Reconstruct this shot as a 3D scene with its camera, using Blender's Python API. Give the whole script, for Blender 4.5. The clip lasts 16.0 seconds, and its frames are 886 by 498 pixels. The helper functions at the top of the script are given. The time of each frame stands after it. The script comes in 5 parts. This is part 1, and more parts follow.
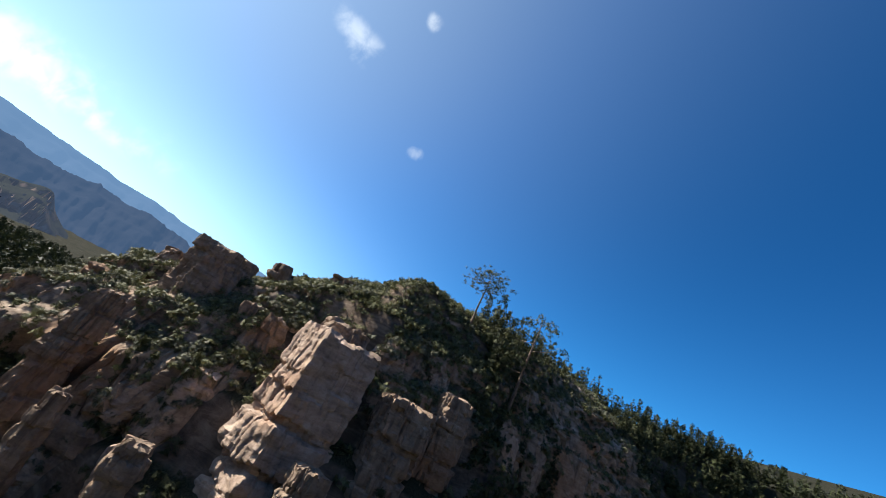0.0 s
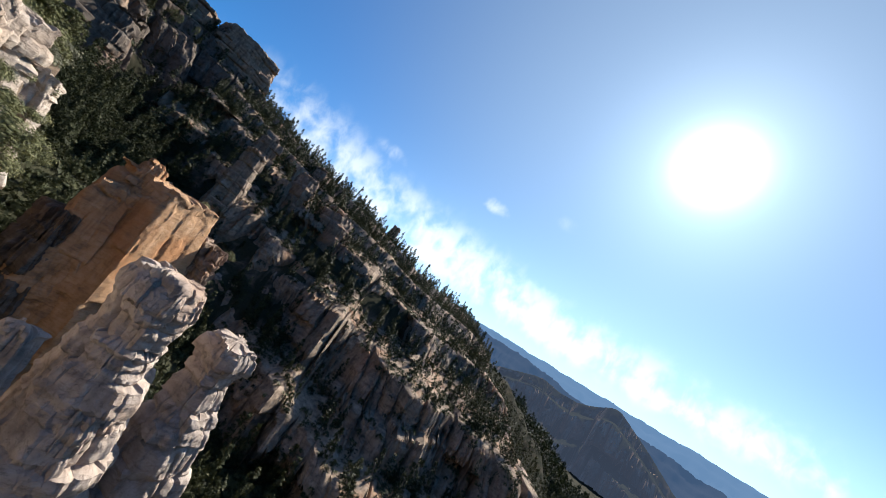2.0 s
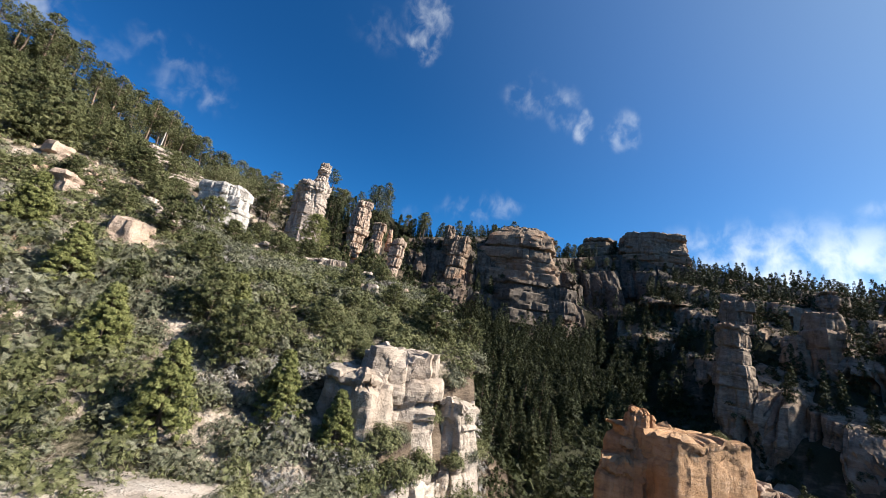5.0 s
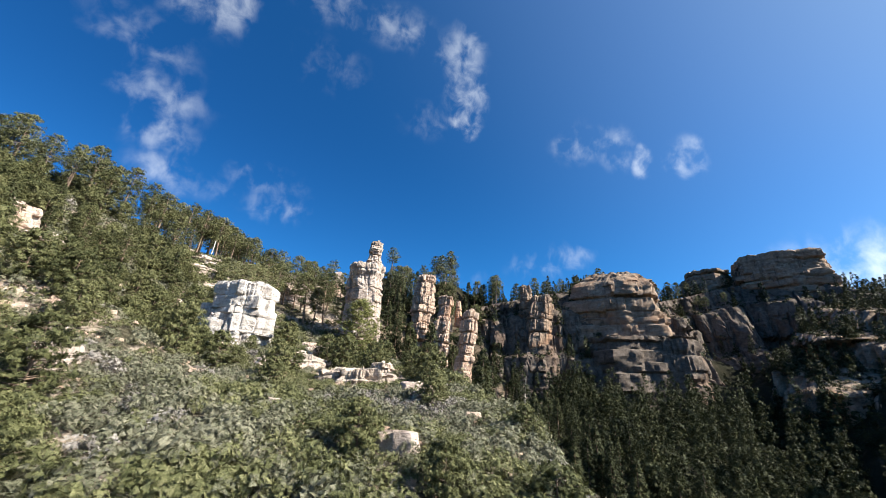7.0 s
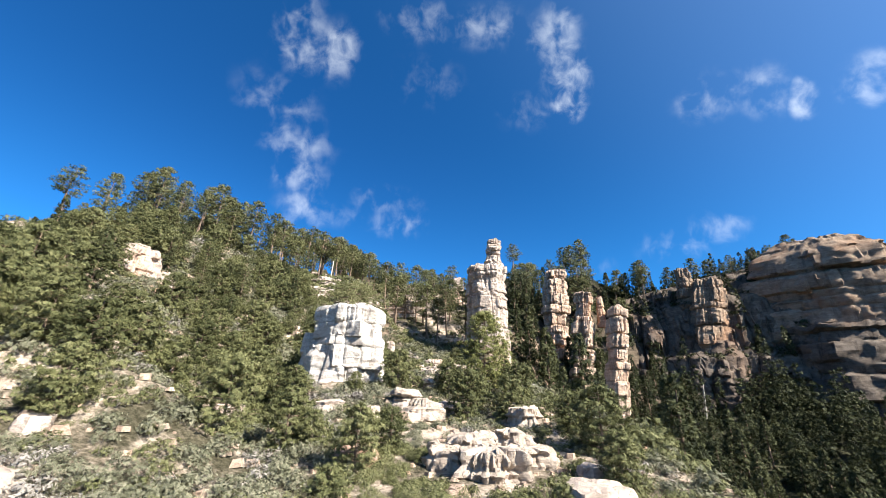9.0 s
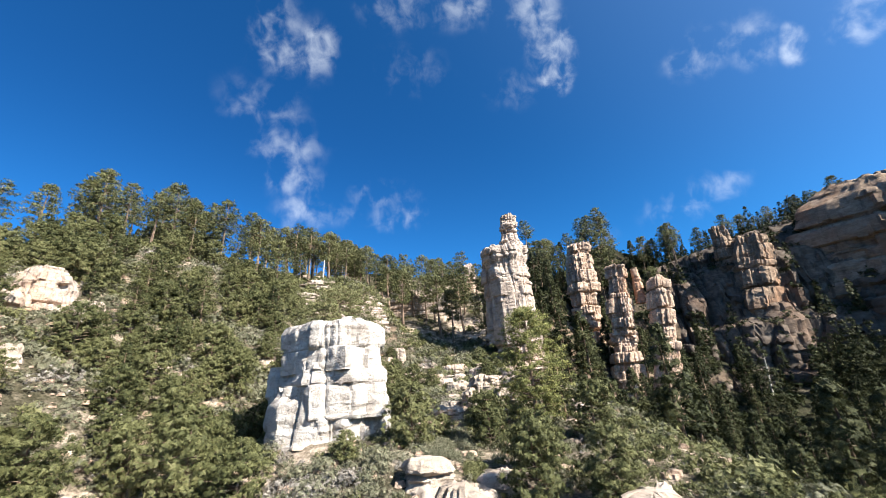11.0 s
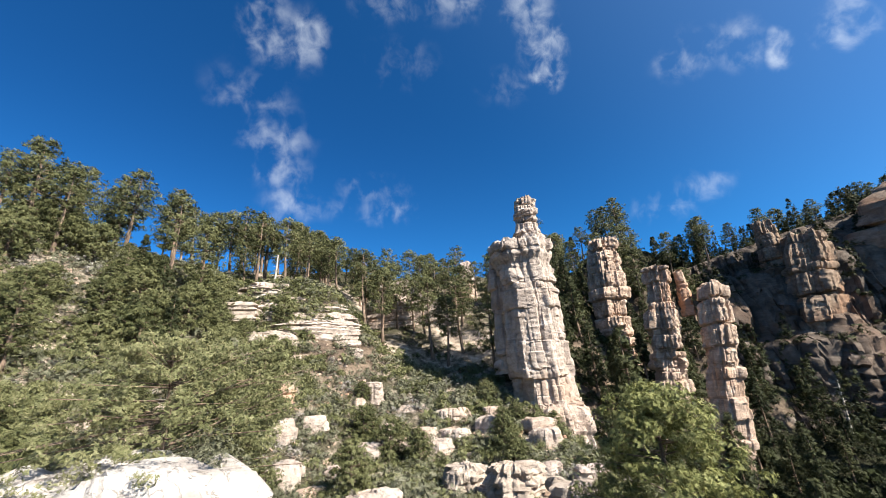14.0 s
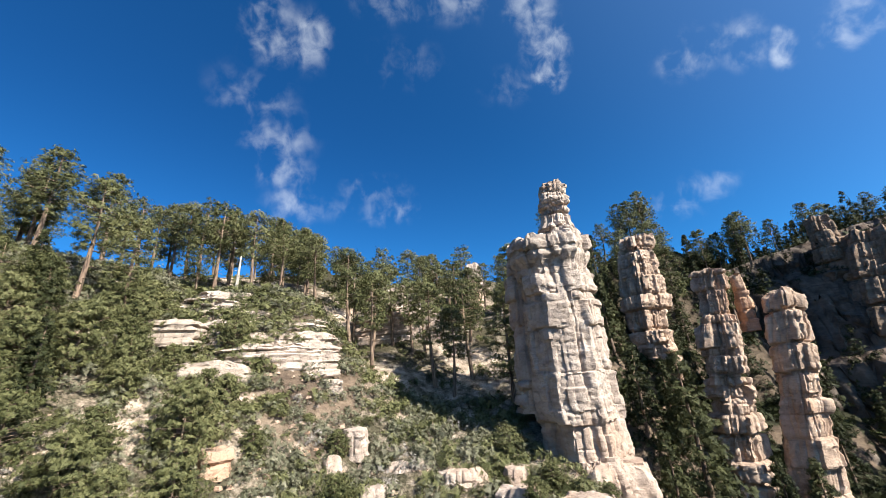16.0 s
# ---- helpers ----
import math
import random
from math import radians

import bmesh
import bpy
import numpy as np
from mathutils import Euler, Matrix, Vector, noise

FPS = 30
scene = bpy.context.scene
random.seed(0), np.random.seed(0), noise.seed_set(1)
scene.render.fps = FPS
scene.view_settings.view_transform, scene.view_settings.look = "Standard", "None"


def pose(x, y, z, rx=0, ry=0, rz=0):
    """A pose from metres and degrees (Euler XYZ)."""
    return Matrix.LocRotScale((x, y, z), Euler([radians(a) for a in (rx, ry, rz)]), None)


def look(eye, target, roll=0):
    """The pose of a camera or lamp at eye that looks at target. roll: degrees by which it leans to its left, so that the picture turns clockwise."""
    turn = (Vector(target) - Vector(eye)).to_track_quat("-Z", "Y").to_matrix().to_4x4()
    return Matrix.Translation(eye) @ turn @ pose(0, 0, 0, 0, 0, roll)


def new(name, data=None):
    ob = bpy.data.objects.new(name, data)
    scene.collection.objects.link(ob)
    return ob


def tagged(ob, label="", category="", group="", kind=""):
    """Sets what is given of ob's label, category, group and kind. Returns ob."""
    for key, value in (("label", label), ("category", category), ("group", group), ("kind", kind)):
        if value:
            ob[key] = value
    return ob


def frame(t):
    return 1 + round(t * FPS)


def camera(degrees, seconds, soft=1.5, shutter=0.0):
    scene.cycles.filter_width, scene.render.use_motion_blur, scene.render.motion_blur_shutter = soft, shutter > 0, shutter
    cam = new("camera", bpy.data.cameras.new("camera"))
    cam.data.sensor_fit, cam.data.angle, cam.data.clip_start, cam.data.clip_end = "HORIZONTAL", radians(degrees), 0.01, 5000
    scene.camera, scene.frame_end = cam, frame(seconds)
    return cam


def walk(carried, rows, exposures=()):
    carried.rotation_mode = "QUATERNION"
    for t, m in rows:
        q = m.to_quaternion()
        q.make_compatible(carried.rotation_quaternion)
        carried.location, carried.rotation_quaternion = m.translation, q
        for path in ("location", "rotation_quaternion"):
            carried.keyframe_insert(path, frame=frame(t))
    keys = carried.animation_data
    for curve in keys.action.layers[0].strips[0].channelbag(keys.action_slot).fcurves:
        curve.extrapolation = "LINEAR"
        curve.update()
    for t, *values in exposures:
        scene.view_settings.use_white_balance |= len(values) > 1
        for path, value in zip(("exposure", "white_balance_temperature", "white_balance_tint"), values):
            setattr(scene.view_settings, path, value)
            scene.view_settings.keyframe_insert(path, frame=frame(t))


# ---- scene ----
cam = camera(97.7, 16.0, soft=0.1)
PATH = [
    (0, -0.17, 0.1, 0.01, 112.87, -26.54, 160.13),
    (0.5, -3.72, -6.45, 2.2, 108.87, -29.79, 186.02),
    (1, -6.09, -12.75, 4.06, 107.09, -32.37, 213.23),
    (1.5, -5.46, -18.77, 5.87, 106.71, -33.9, 236.71),
    (2, -1.67, -22.56, 7.58, 104.53, -32.92, 257.47),
    (2.5, 3.25, -23.79, 8.63, 103.22, -27.82, 271.85),
    (3, 7.75, -22.94, 9.65, 102, -19.77, 285.36),
    (3.5, 11.25, -21.53, 10.48, 100.77, -14.73, 299.83),
    (4, 14.07, -19.72, 11.07, 100.25, -15.16, 314.95),
    (4.5, 15.97, -17.67, 11.47, 101.68, -12.09, 324.15),
    (7, 27.28, 3.56, 18.9, 112.55, -2.33, 342.6),
    (7.5, 28.19, 8.18, 20.35, 112.86, -3.33, 348.08),
    (8, 28.79, 12.16, 21.86, 112.83, -2.97, 353.04),
    (8.5, 29.04, 15.9, 23.31, 112.2, -2.57, 357.77),
    (9, 29.06, 19.26, 24.71, 111.76, -1.66, 361.49),
    (11.5, 26.52, 40.61, 31.75, 109.85, 4.42, 363.9),
    (12, 26.06, 44.83, 33.23, 109.76, 4.34, 363.8),
    (12.5, 25.84, 48.92, 34.68, 109.5, 4.32, 363.17),
    (13, 25.58, 53.05, 36.23, 109.35, 4.1, 362.35),
    (13.5, 25.36, 56.91, 37.71, 109.19, 3.91, 362.19),
    (14, 25.05, 60.92, 39.07, 109.23, 3.82, 362.27),
    (14.5, 24.82, 64.96, 40.38, 108.83, 3.75, 362.29),
    (15, 24.64, 68.89, 41.68, 108.76, 3.71, 362.39),
    (15.5, 24.48, 72.81, 43.02, 109.05, 3.78, 362.46),
    (16, 24.42, 76.58, 44.42, 109.29, 3.71, 362.62),
]
walk(cam, [(t, pose(x, y, z, rx, ry, rz)) for t, x, y, z, rx, ry, rz in PATH],
     [(0.0, 1.16), (1.5, 1.08), (3.0, 1.05), (4.0, 1.0), (4.5, 1.05), (6.8, 1.36), (8.0, 1.5), (9.2, 1.6), (11.5, 1.46), (12.5, 1.34), (16.0, 1.3)])

# ---- world, sun, exposure ----
SUN = Vector((0.659, -0.433, 0.616)).normalized()


def axes_of(az, el):
    """Unit vectors ahead, right and up of a direction given by azimuth (from +y to +x) and elevation, degrees."""
    a, e = radians(az), radians(el)
    ahead = Vector((math.sin(a) * math.cos(e), math.cos(a) * math.cos(e), math.sin(e)))
    right = Vector((math.cos(a), -math.sin(a), 0))
    return ahead, right, right.cross(ahead)


class Nodes:
    """Short hand for building node trees."""

    def __init__(self, tree):
        self.tree = tree
        tree.nodes.clear()

    def add(self, kind, **values):
        n = self.tree.nodes.new(kind)
        for k, v in values.items():
            if k.startswith("in_"):
                key = k[3:]
                key = int(key) if key.isdigit() else key.replace("_", " ")
                if isinstance(v, bpy.types.NodeSocket):
                    self.tree.links.new(v, n.inputs[key])
                else:
                    n.inputs[key].default_value = v
            elif k == "operation":
                n.operation = v
            elif k == "feature":
                n.feature = v
            elif k == "interpolation_type":
                n.interpolation_type = v
        return n

    def math(self, op, a, b=0.0, c=0.0):
        return self.add("ShaderNodeMath", operation=op, in_0=a, in_1=b, in_2=c).outputs[0]

    def dot(self, a, v):
        return self.add("ShaderNodeVectorMath", operation="DOT_PRODUCT", in_0=a, in_1=tuple(v)).outputs["Value"]

    def noise(self, vec, scale, detail=4.0, rough=0.55, distort=0.0):
        n = self.add("ShaderNodeTexNoise", in_Vector=vec, in_Scale=scale, in_Detail=detail, in_Roughness=rough, in_Distortion=distort)
        return n.outputs["Fac"]

    def ramp(self, fac, *stops):
        n = self.add("ShaderNodeValToRGB", in_0=fac)
        e = n.color_ramp.elements
        while len(e) < len(stops):
            e.new(0.5)
        for el, (p, c) in zip(e, stops):
            el.position, el.color = p, (*c, 1) if len(c) == 3 else c
        return n.outputs[0]

    def mix(self, fac, a, b, blend="MIX"):
        n = self.add("ShaderNodeMix")
        n.data_type, n.blend_type = "RGBA", blend
        for key, v in ((0, fac), (6, a), (7, b)):
            if isinstance(v, bpy.types.NodeSocket):
                self.tree.links.new(v, n.inputs[key])
            else:
                n.inputs[key].default_value = (*v, 1) if key else v
        return n.outputs[2]

    def step(self, x, lo, hi):
        return self.add("ShaderNodeMapRange", interpolation_type="SMOOTHSTEP", in_0=x, in_1=lo, in_2=hi).outputs[0]


def build_world():
    world = bpy.data.worlds.new("sky")
    world.use_nodes = True
    scene.world = world
    n = Nodes(world.node_tree)
    sky = n.add("ShaderNodeTexSky")
    sky.sky_type, sky.sun_disc = "NISHITA", False
    sky.sun_elevation, sky.sun_rotation = math.asin(SUN.z), math.atan2(SUN.x, SUN.y)
    sky.altitude, sky.air_density, sky.dust_density, sky.ozone_density = 1800, 1.0, 0.5, 2.0
    tint = n.mix(1.0, sky.outputs[0], (0.2, 0.95, 1.56), "MULTIPLY")
    d = n.add("ShaderNodeTexCoord").outputs["Generated"]
    fine = n.noise(n.add("ShaderNodeMapping", in_Vector=d, in_Scale=(1.25, 1.25, 0.9)).outputs[0], 21.0, 5.0, 0.52, 0.25)
    broad = n.noise(d, 10.0, 3.0, 0.5)
    mask = None
    # small clouds: azimuth, elevation, half-width, half-height (degrees), thickness
    clouds = CLOUDS
    for az, el, w, h, thick in clouds:
        ahead, right, up = axes_of(az, el)
        u = n.math("MULTIPLY", n.dot(d, right), 1 / math.sin(radians(w)))
        v = n.math("MULTIPLY", n.dot(d, up), 1 / math.sin(radians(h)))
        r2 = n.math("ADD", n.math("MULTIPLY", u, u), n.math("MULTIPLY", v, v))
        front = n.math("GREATER_THAN", n.dot(d, ahead), 0.5)
        blob = n.math("MULTIPLY", n.math("MULTIPLY", n.step(n.math("ADD", r2, n.math("MULTIPLY", broad, 2.0)), 3.6, 0.6), front), thick)
        mask = blob if mask is None else n.math("MAXIMUM", mask, blob)
    # the long bank low over the far canyon
    bank_a, bank_r, _ = axes_of(105, 0)
    el_n = n.add("ShaderNodeSeparateXYZ", in_0=d).outputs["Z"]
    side, off = n.dot(d, bank_a), n.dot(d, bank_r)
    upper = n.math("ADD", n.math("MULTIPLY", off, -0.09), 0.275)
    low = n.math("MULTIPLY", n.step(el_n, 0.10, 0.17), n.step(n.math("SUBTRACT", el_n, upper), 0.06, -0.07))
    bank = n.math("MULTIPLY", n.math("MULTIPLY", low, n.step(side, 0.52, 0.8)), 0.92)
    mask = n.math("MAXIMUM", mask, bank)
    grain = n.math("ADD", n.math("MULTIPLY", fine, 0.7), n.math("MULTIPLY", broad, 0.5))
    grain = n.math("ADD", n.math("MULTIPLY", n.math("SUBTRACT", grain, 0.6), 1.6), 0.585)
    cover = n.math("MULTIPLY", n.step(n.math("ADD", grain, n.math("MULTIPLY", mask, 0.42)), 0.64, 1.16), n.step(mask, 0.0, 0.6))
    cover = n.math("MULTIPLY", cover, n.math("ADD", 0.12, n.math("MULTIPLY", n.math("MULTIPLY", mask, mask), 0.68)))
    # the glow round the sun
    c = n.dot(d, SUN)
    halo = n.math("POWER", n.math("MAXIMUM", c, 0.0), 2.3)
    core = n.math("POWER", n.math("MAXIMUM", c, 0.0), 560.0)
    ring = n.math("ADD", n.math("POWER", n.math("MAXIMUM", c, 0.0), 70.0), n.math("MULTIPLY", n.math("POWER", n.math("MAXIMUM", c, 0.0), 7.0), 0.45))
    # pale haze low down on the sun's side
    low_sun = n.math("MULTIPLY", n.step(el_n, 0.5, 0.05), n.step(n.dot(d, (0.836, -0.549, 0)), 0.1, 0.95))
    tint = n.mix(n.math("MULTIPLY", low_sun, 0.85), tint, n.mix(1.0, sky.outputs[0], (0.62, 1.0, 1.22), "MULTIPLY"))
    tint = n.mix(n.math("MULTIPLY", n.step(c, 0.6, 0.97), 0.85), tint, n.mix(1.0, sky.outputs[0], (0.62, 1.03, 1.25), "MULTIPLY"))
    pale = n.mix(n.step(el_n, 0.62, 0.12), n.mix(n.step(c, -0.5, 0.5), (0.68, 0.72, 0.78), (0.86, 0.86, 0.86)), (1.12, 1.0, 0.96))
    base = n.add("ShaderNodeBackground", in_Color=n.mix(1.0, tint, pale, "MULTIPLY"), in_Strength=0.05).outputs[0]
    white = n.add("ShaderNodeBackground", in_Color=(0.9, 0.96, 1.0, 1), in_Strength=0.54).outputs[0]
    glow = n.add("ShaderNodeBackground", in_Color=(0.78, 0.92, 1.0, 1), in_Strength=n.math("ADD", n.math("ADD", n.math("MULTIPLY", halo, 0.11), n.math("MULTIPLY", n.math("MULTIPLY", low_sun, low_sun), 0.2)), n.math("ADD", n.math("MULTIPLY", ring, 0.2), n.math("MULTIPLY", core, 1.3)))).outputs[0]
    both = n.add("ShaderNodeMixShader", in_0=cover, in_1=base, in_2=white).outputs[0]
    n.add("ShaderNodeOutputWorld", in_Surface=n.add("ShaderNodeAddShader", in_0=both, in_1=glow).outputs[0])


CLOUDS = [
    (-29.5, 46.5, 3.4, 4.6, 0.62), (-23.5, 46.5, 3.0, 3.6, 0.66), (-31, 38.5, 5.4, 3.2, 0.46), (-27, 33.5, 4.6, 3.0, 0.58), (-25.5, 29.5, 4.0, 3.2, 0.6), (-24.5, 25.5, 3.6, 3.2, 0.6), (-12, 28, 5.6, 2.4, 0.44), (-9.5, 25.0, 4.4, 2.2, 0.54), (-20, 25.5, 5.0, 2.0, 0.42),
    (-8, 52, 4.6, 2.6, 0.5), (5, 51.5, 4.4, 2.6, 0.55), (18.5, 49, 3.2, 3.6, 0.62), (19.7, 44.5, 3.0, 4.2, 0.7), (19.6, 41, 2.2, 2.4, 0.78), (12.5, 40.5, 3.4, 2.4, 0.44), (-6, 45, 5.0, 3.0, 0.36),
    (39, 36.2, 3.4, 2.6, 0.58), (44.6, 34.6, 2.2, 2.8, 0.6), (47.4, 31.6, 1.0, 1.7, 0.78), (47.9, 33.0, 1.0, 1.6, 0.74), (53.5, 31.2, 2.3, 2.6, 0.68),
    (31, 19.8, 4.0, 2.4, 0.52), (36, 21.2, 3.4, 2.2, 0.52), (20, 18.5, 3.4, 1.4, 0.4), (159.5, 37.6, 3.6, 1.7, 0.74), (161.5, 36.2, 2.4, 1.8, 0.7), (167.8, 45, 1.2, 1.0, 0.78), (177.4, 30.3, 1.4, 1.0, 0.72), (97.5, 21.6, 2.4, 1.0, 0.8), (80, 19.3, 3.0, 1.1, 0.68), (108, 24.5, 2.2, 1.0, 0.5),
]
build_world()
sun = new("sun", bpy.data.lights.new("sun", "SUN"))
sun.data.energy, sun.data.angle, sun.data.color = 5.0, radians(0.55), (1.0, 0.95, 0.86)
sun.matrix_world = look(SUN * 900, (0, 0, 0))


# ---- materials ----
def material(name, build):
    m = bpy.data.materials.new(name)
    m.use_nodes = True
    n = Nodes(m.node_tree)
    bsdf = n.add("ShaderNodeBsdfPrincipled")
    build(n, bsdf)
    n.add("ShaderNodeOutputMaterial", in_Surface=bsdf.outputs[0])
    return m


def link(n, sock, node, key):
    n.tree.links.new(sock, node.inputs[key])


def rock_material(name, pale, mid, dark, iron=(0.42, 0.2, 0.09), iron_amount=0.5, varnish=0.6, seam=0.5, bump=0.85):
    def build(n, b):
        pos = n.add("ShaderNodeNewGeometry").outputs["Position"]
        wide = n.noise(pos, 0.07, 4)
        med = n.noise(pos, 0.45, 6, 0.6)
        fine = n.noise(pos, 3.2, 8, 0.65)
        flat = n.add("ShaderNodeMapping", in_Vector=pos, in_Scale=(0.16, 0.16, 0.75)).outputs[0]
        bed = n.noise(flat, 1.0, 5, 0.62, 1.6)
        tall = n.add("ShaderNodeMapping", in_Vector=pos, in_Scale=(0.55, 0.55, 0.05)).outputs[0]
        streak = n.noise(tall, 1.0, 5, 0.6)
        c = n.ramp(n.math("ADD", n.math("MULTIPLY", med, 0.6), n.math("MULTIPLY", bed, 0.4)), (0.32, dark), (0.5, mid), (0.66, pale))
        c = n.mix(n.math("MULTIPLY", n.step(wide, 0.5, 0.68), iron_amount), c, iron)
        c = n.mix(n.math("MULTIPLY", n.step(streak, 0.53, 0.72), varnish), c, (dark[0] * 0.42, dark[1] * 0.42, dark[2] * 0.45))
        c = n.mix(n.math("MULTIPLY", n.step(fine, 0.6, 0.75), 0.35), c, (dark[0] * 0.6, dark[1] * 0.6, dark[2] * 0.6))
        thin = n.noise(n.add("ShaderNodeMapping", in_Vector=pos, in_Scale=(0.55, 0.55, 2.0)).outputs[0], 1.0, 5, 0.65, 0.8)
        c = n.mix(n.math("MULTIPLY", n.step(thin, 0.56, 0.72), 0.55 * seam), c, (dark[0] * 0.7, dark[1] * 0.66, dark[2] * 0.64))
        line = n.step(n.math("ABSOLUTE", n.math("SUBTRACT", n.noise(pos, 0.8, 5, 0.6, 0.6), 0.5)), 0.012, 0.0)
        c = n.mix(n.math("MULTIPLY", line, 0.4 * seam), c, (0.05, 0.04, 0.032))
        link(n, c, b, "Base Color")
        b.inputs["Roughness"].default_value = 0.92
        b.inputs["Specular IOR Level"].default_value = 0.08
        hgt = n.math("ADD", n.math("ADD", n.math("MULTIPLY", med, 0.9), n.math("MULTIPLY", fine, 0.5)), n.math("ADD", n.math("MULTIPLY", n.math("ADD", bed, thin), 0.3), n.math("MULTIPLY", line, -0.5)))
        bp = n.add("ShaderNodeBump", in_Strength=0.72 * bump, in_Distance=0.6, in_Height=hgt)
        link(n, bp.outputs[0], b, "Normal")

    return material(name, build)


WHITE_ROCK = rock_material("pale_sandstone", (0.54, 0.455, 0.39), (0.44, 0.355, 0.295), (0.23, 0.185, 0.155), (0.43, 0.27, 0.175), 0.5, 0.35, 0.75)
PINK_ROCK = rock_material("pinkish_sandstone", (0.56, 0.435, 0.345), (0.44, 0.32, 0.24), (0.19, 0.145, 0.115), (0.41, 0.22, 0.125), 0.6, 0.45, 0.6)
TAN_ROCK = rock_material("tan_sandstone", (0.36, 0.275, 0.205), (0.27, 0.195, 0.14), (0.125, 0.092, 0.072), (0.29, 0.158, 0.092), 0.6, 0.6)
ORANGE_ROCK = rock_material("orange_sandstone", (0.50, 0.335, 0.215), (0.42, 0.25, 0.138), (0.18, 0.12, 0.085), (0.44, 0.2, 0.085), 0.7, 0.45)
CLIFF_ROCK = rock_material("cream_cliff_sandstone", (0.52, 0.455, 0.39), (0.42, 0.355, 0.295), (0.2, 0.165, 0.135), (0.47, 0.31, 0.2), 0.3, 0.4, 0.8)
LEDGE_ROCK = rock_material("layered_pale_sandstone", (0.5, 0.42, 0.35), (0.4, 0.325, 0.262), (0.19, 0.155, 0.125), (0.42, 0.27, 0.17), 0.35, 0.4, 1.0)
CHALK_ROCK = rock_material("white_sandstone", (0.58, 0.535, 0.49), (0.48, 0.435, 0.39), (0.24, 0.205, 0.18), (0.5, 0.38, 0.29), 0.25, 0.35, 0.9)
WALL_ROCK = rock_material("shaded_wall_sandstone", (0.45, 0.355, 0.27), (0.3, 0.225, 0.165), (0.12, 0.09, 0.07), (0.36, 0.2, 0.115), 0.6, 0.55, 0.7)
# dark grey rock; the deep shade of the head cliffs is put into its colour
SHADE_GREY_ROCK = rock_material("shade_dark_grey_sandstone", (0.2, 0.165, 0.135), (0.13, 0.104, 0.084), (0.06, 0.049, 0.042), (0.19, 0.118, 0.08), 0.5, 0.7)


def ground_build(n, b):
    pos = n.add("ShaderNodeNewGeometry")
    p = pos.outputs["Position"]
    wide = n.noise(p, 0.06, 4)
    med = n.noise(p, 0.5, 6, 0.6)
    fine = n.noise(p, 4.0, 7, 0.65)
    soil = n.ramp(n.math("ADD", n.math("MULTIPLY", med, 0.5), n.math("MULTIPLY", fine, 0.5)), (0.34, (0.14, 0.105, 0.078)), (0.5, (0.38, 0.3, 0.232)), (0.62, (0.52, 0.43, 0.345)))
    litter = n.ramp(fine, (0.35, (0.030, 0.028, 0.017)), (0.6, (0.086, 0.076, 0.050)))
    c = n.mix(n.step(n.math("ADD", n.math("MULTIPLY", wide, 0.6), n.math("MULTIPLY", med, 0.4)), 0.42, 0.6), litter, soil)
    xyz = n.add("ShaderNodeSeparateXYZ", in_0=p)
    # dark forest floor; in the gully it also puts shade into the soil colour
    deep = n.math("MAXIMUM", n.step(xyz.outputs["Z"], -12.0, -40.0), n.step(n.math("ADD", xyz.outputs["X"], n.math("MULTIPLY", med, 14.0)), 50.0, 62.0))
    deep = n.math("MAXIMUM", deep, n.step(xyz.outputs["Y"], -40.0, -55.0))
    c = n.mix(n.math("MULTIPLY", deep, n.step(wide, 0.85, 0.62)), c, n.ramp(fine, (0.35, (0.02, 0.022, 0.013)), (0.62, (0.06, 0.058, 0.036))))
    up = n.add("ShaderNodeSeparateXYZ", in_0=pos.outputs["Normal"]).outputs["Z"]
    flat = n.add("ShaderNodeMapping", in_Vector=p, in_Scale=(0.14, 0.14, 0.5)).outputs[0]
    bed = n.noise(flat, 1.0, 6, 0.65, 1.8)
    tall = n.add("ShaderNodeMapping", in_Vector=p, in_Scale=(0.3, 0.3, 0.05)).outputs[0]
    streak = n.noise(tall, 1.0, 5, 0.6)
    cliff = n.ramp(n.math("ADD", n.math("MULTIPLY", bed, 0.55), n.math("MULTIPLY", streak, 0.45)), (0.36, (0.055, 0.041, 0.034)), (0.5, (0.13, 0.096, 0.07)), (0.66, (0.25, 0.19, 0.14)))
    c = n.mix(n.step(n.math("ADD", up, n.math("MULTIPLY", med, 0.25)), 0.84, 0.7), c, cliff)
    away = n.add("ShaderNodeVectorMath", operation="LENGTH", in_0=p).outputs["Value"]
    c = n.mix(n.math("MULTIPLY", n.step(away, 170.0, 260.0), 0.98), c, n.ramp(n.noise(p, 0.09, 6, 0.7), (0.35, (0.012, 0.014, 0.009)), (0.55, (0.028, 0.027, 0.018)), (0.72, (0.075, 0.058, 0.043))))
    link(n, c, b, "Base Color")
    b.inputs["Roughness"].default_value = 0.95
    b.inputs["Specular IOR Level"].default_value = 0.02
    bp = n.add("ShaderNodeBump", in_Strength=0.7, in_Distance=0.5, in_Height=n.math("ADD", n.math("ADD", med, n.math("MULTIPLY", fine, 0.5)), bed))
    link(n, bp.outputs[0], b, "Normal")


GROUND = material("stony_hillside", ground_build)


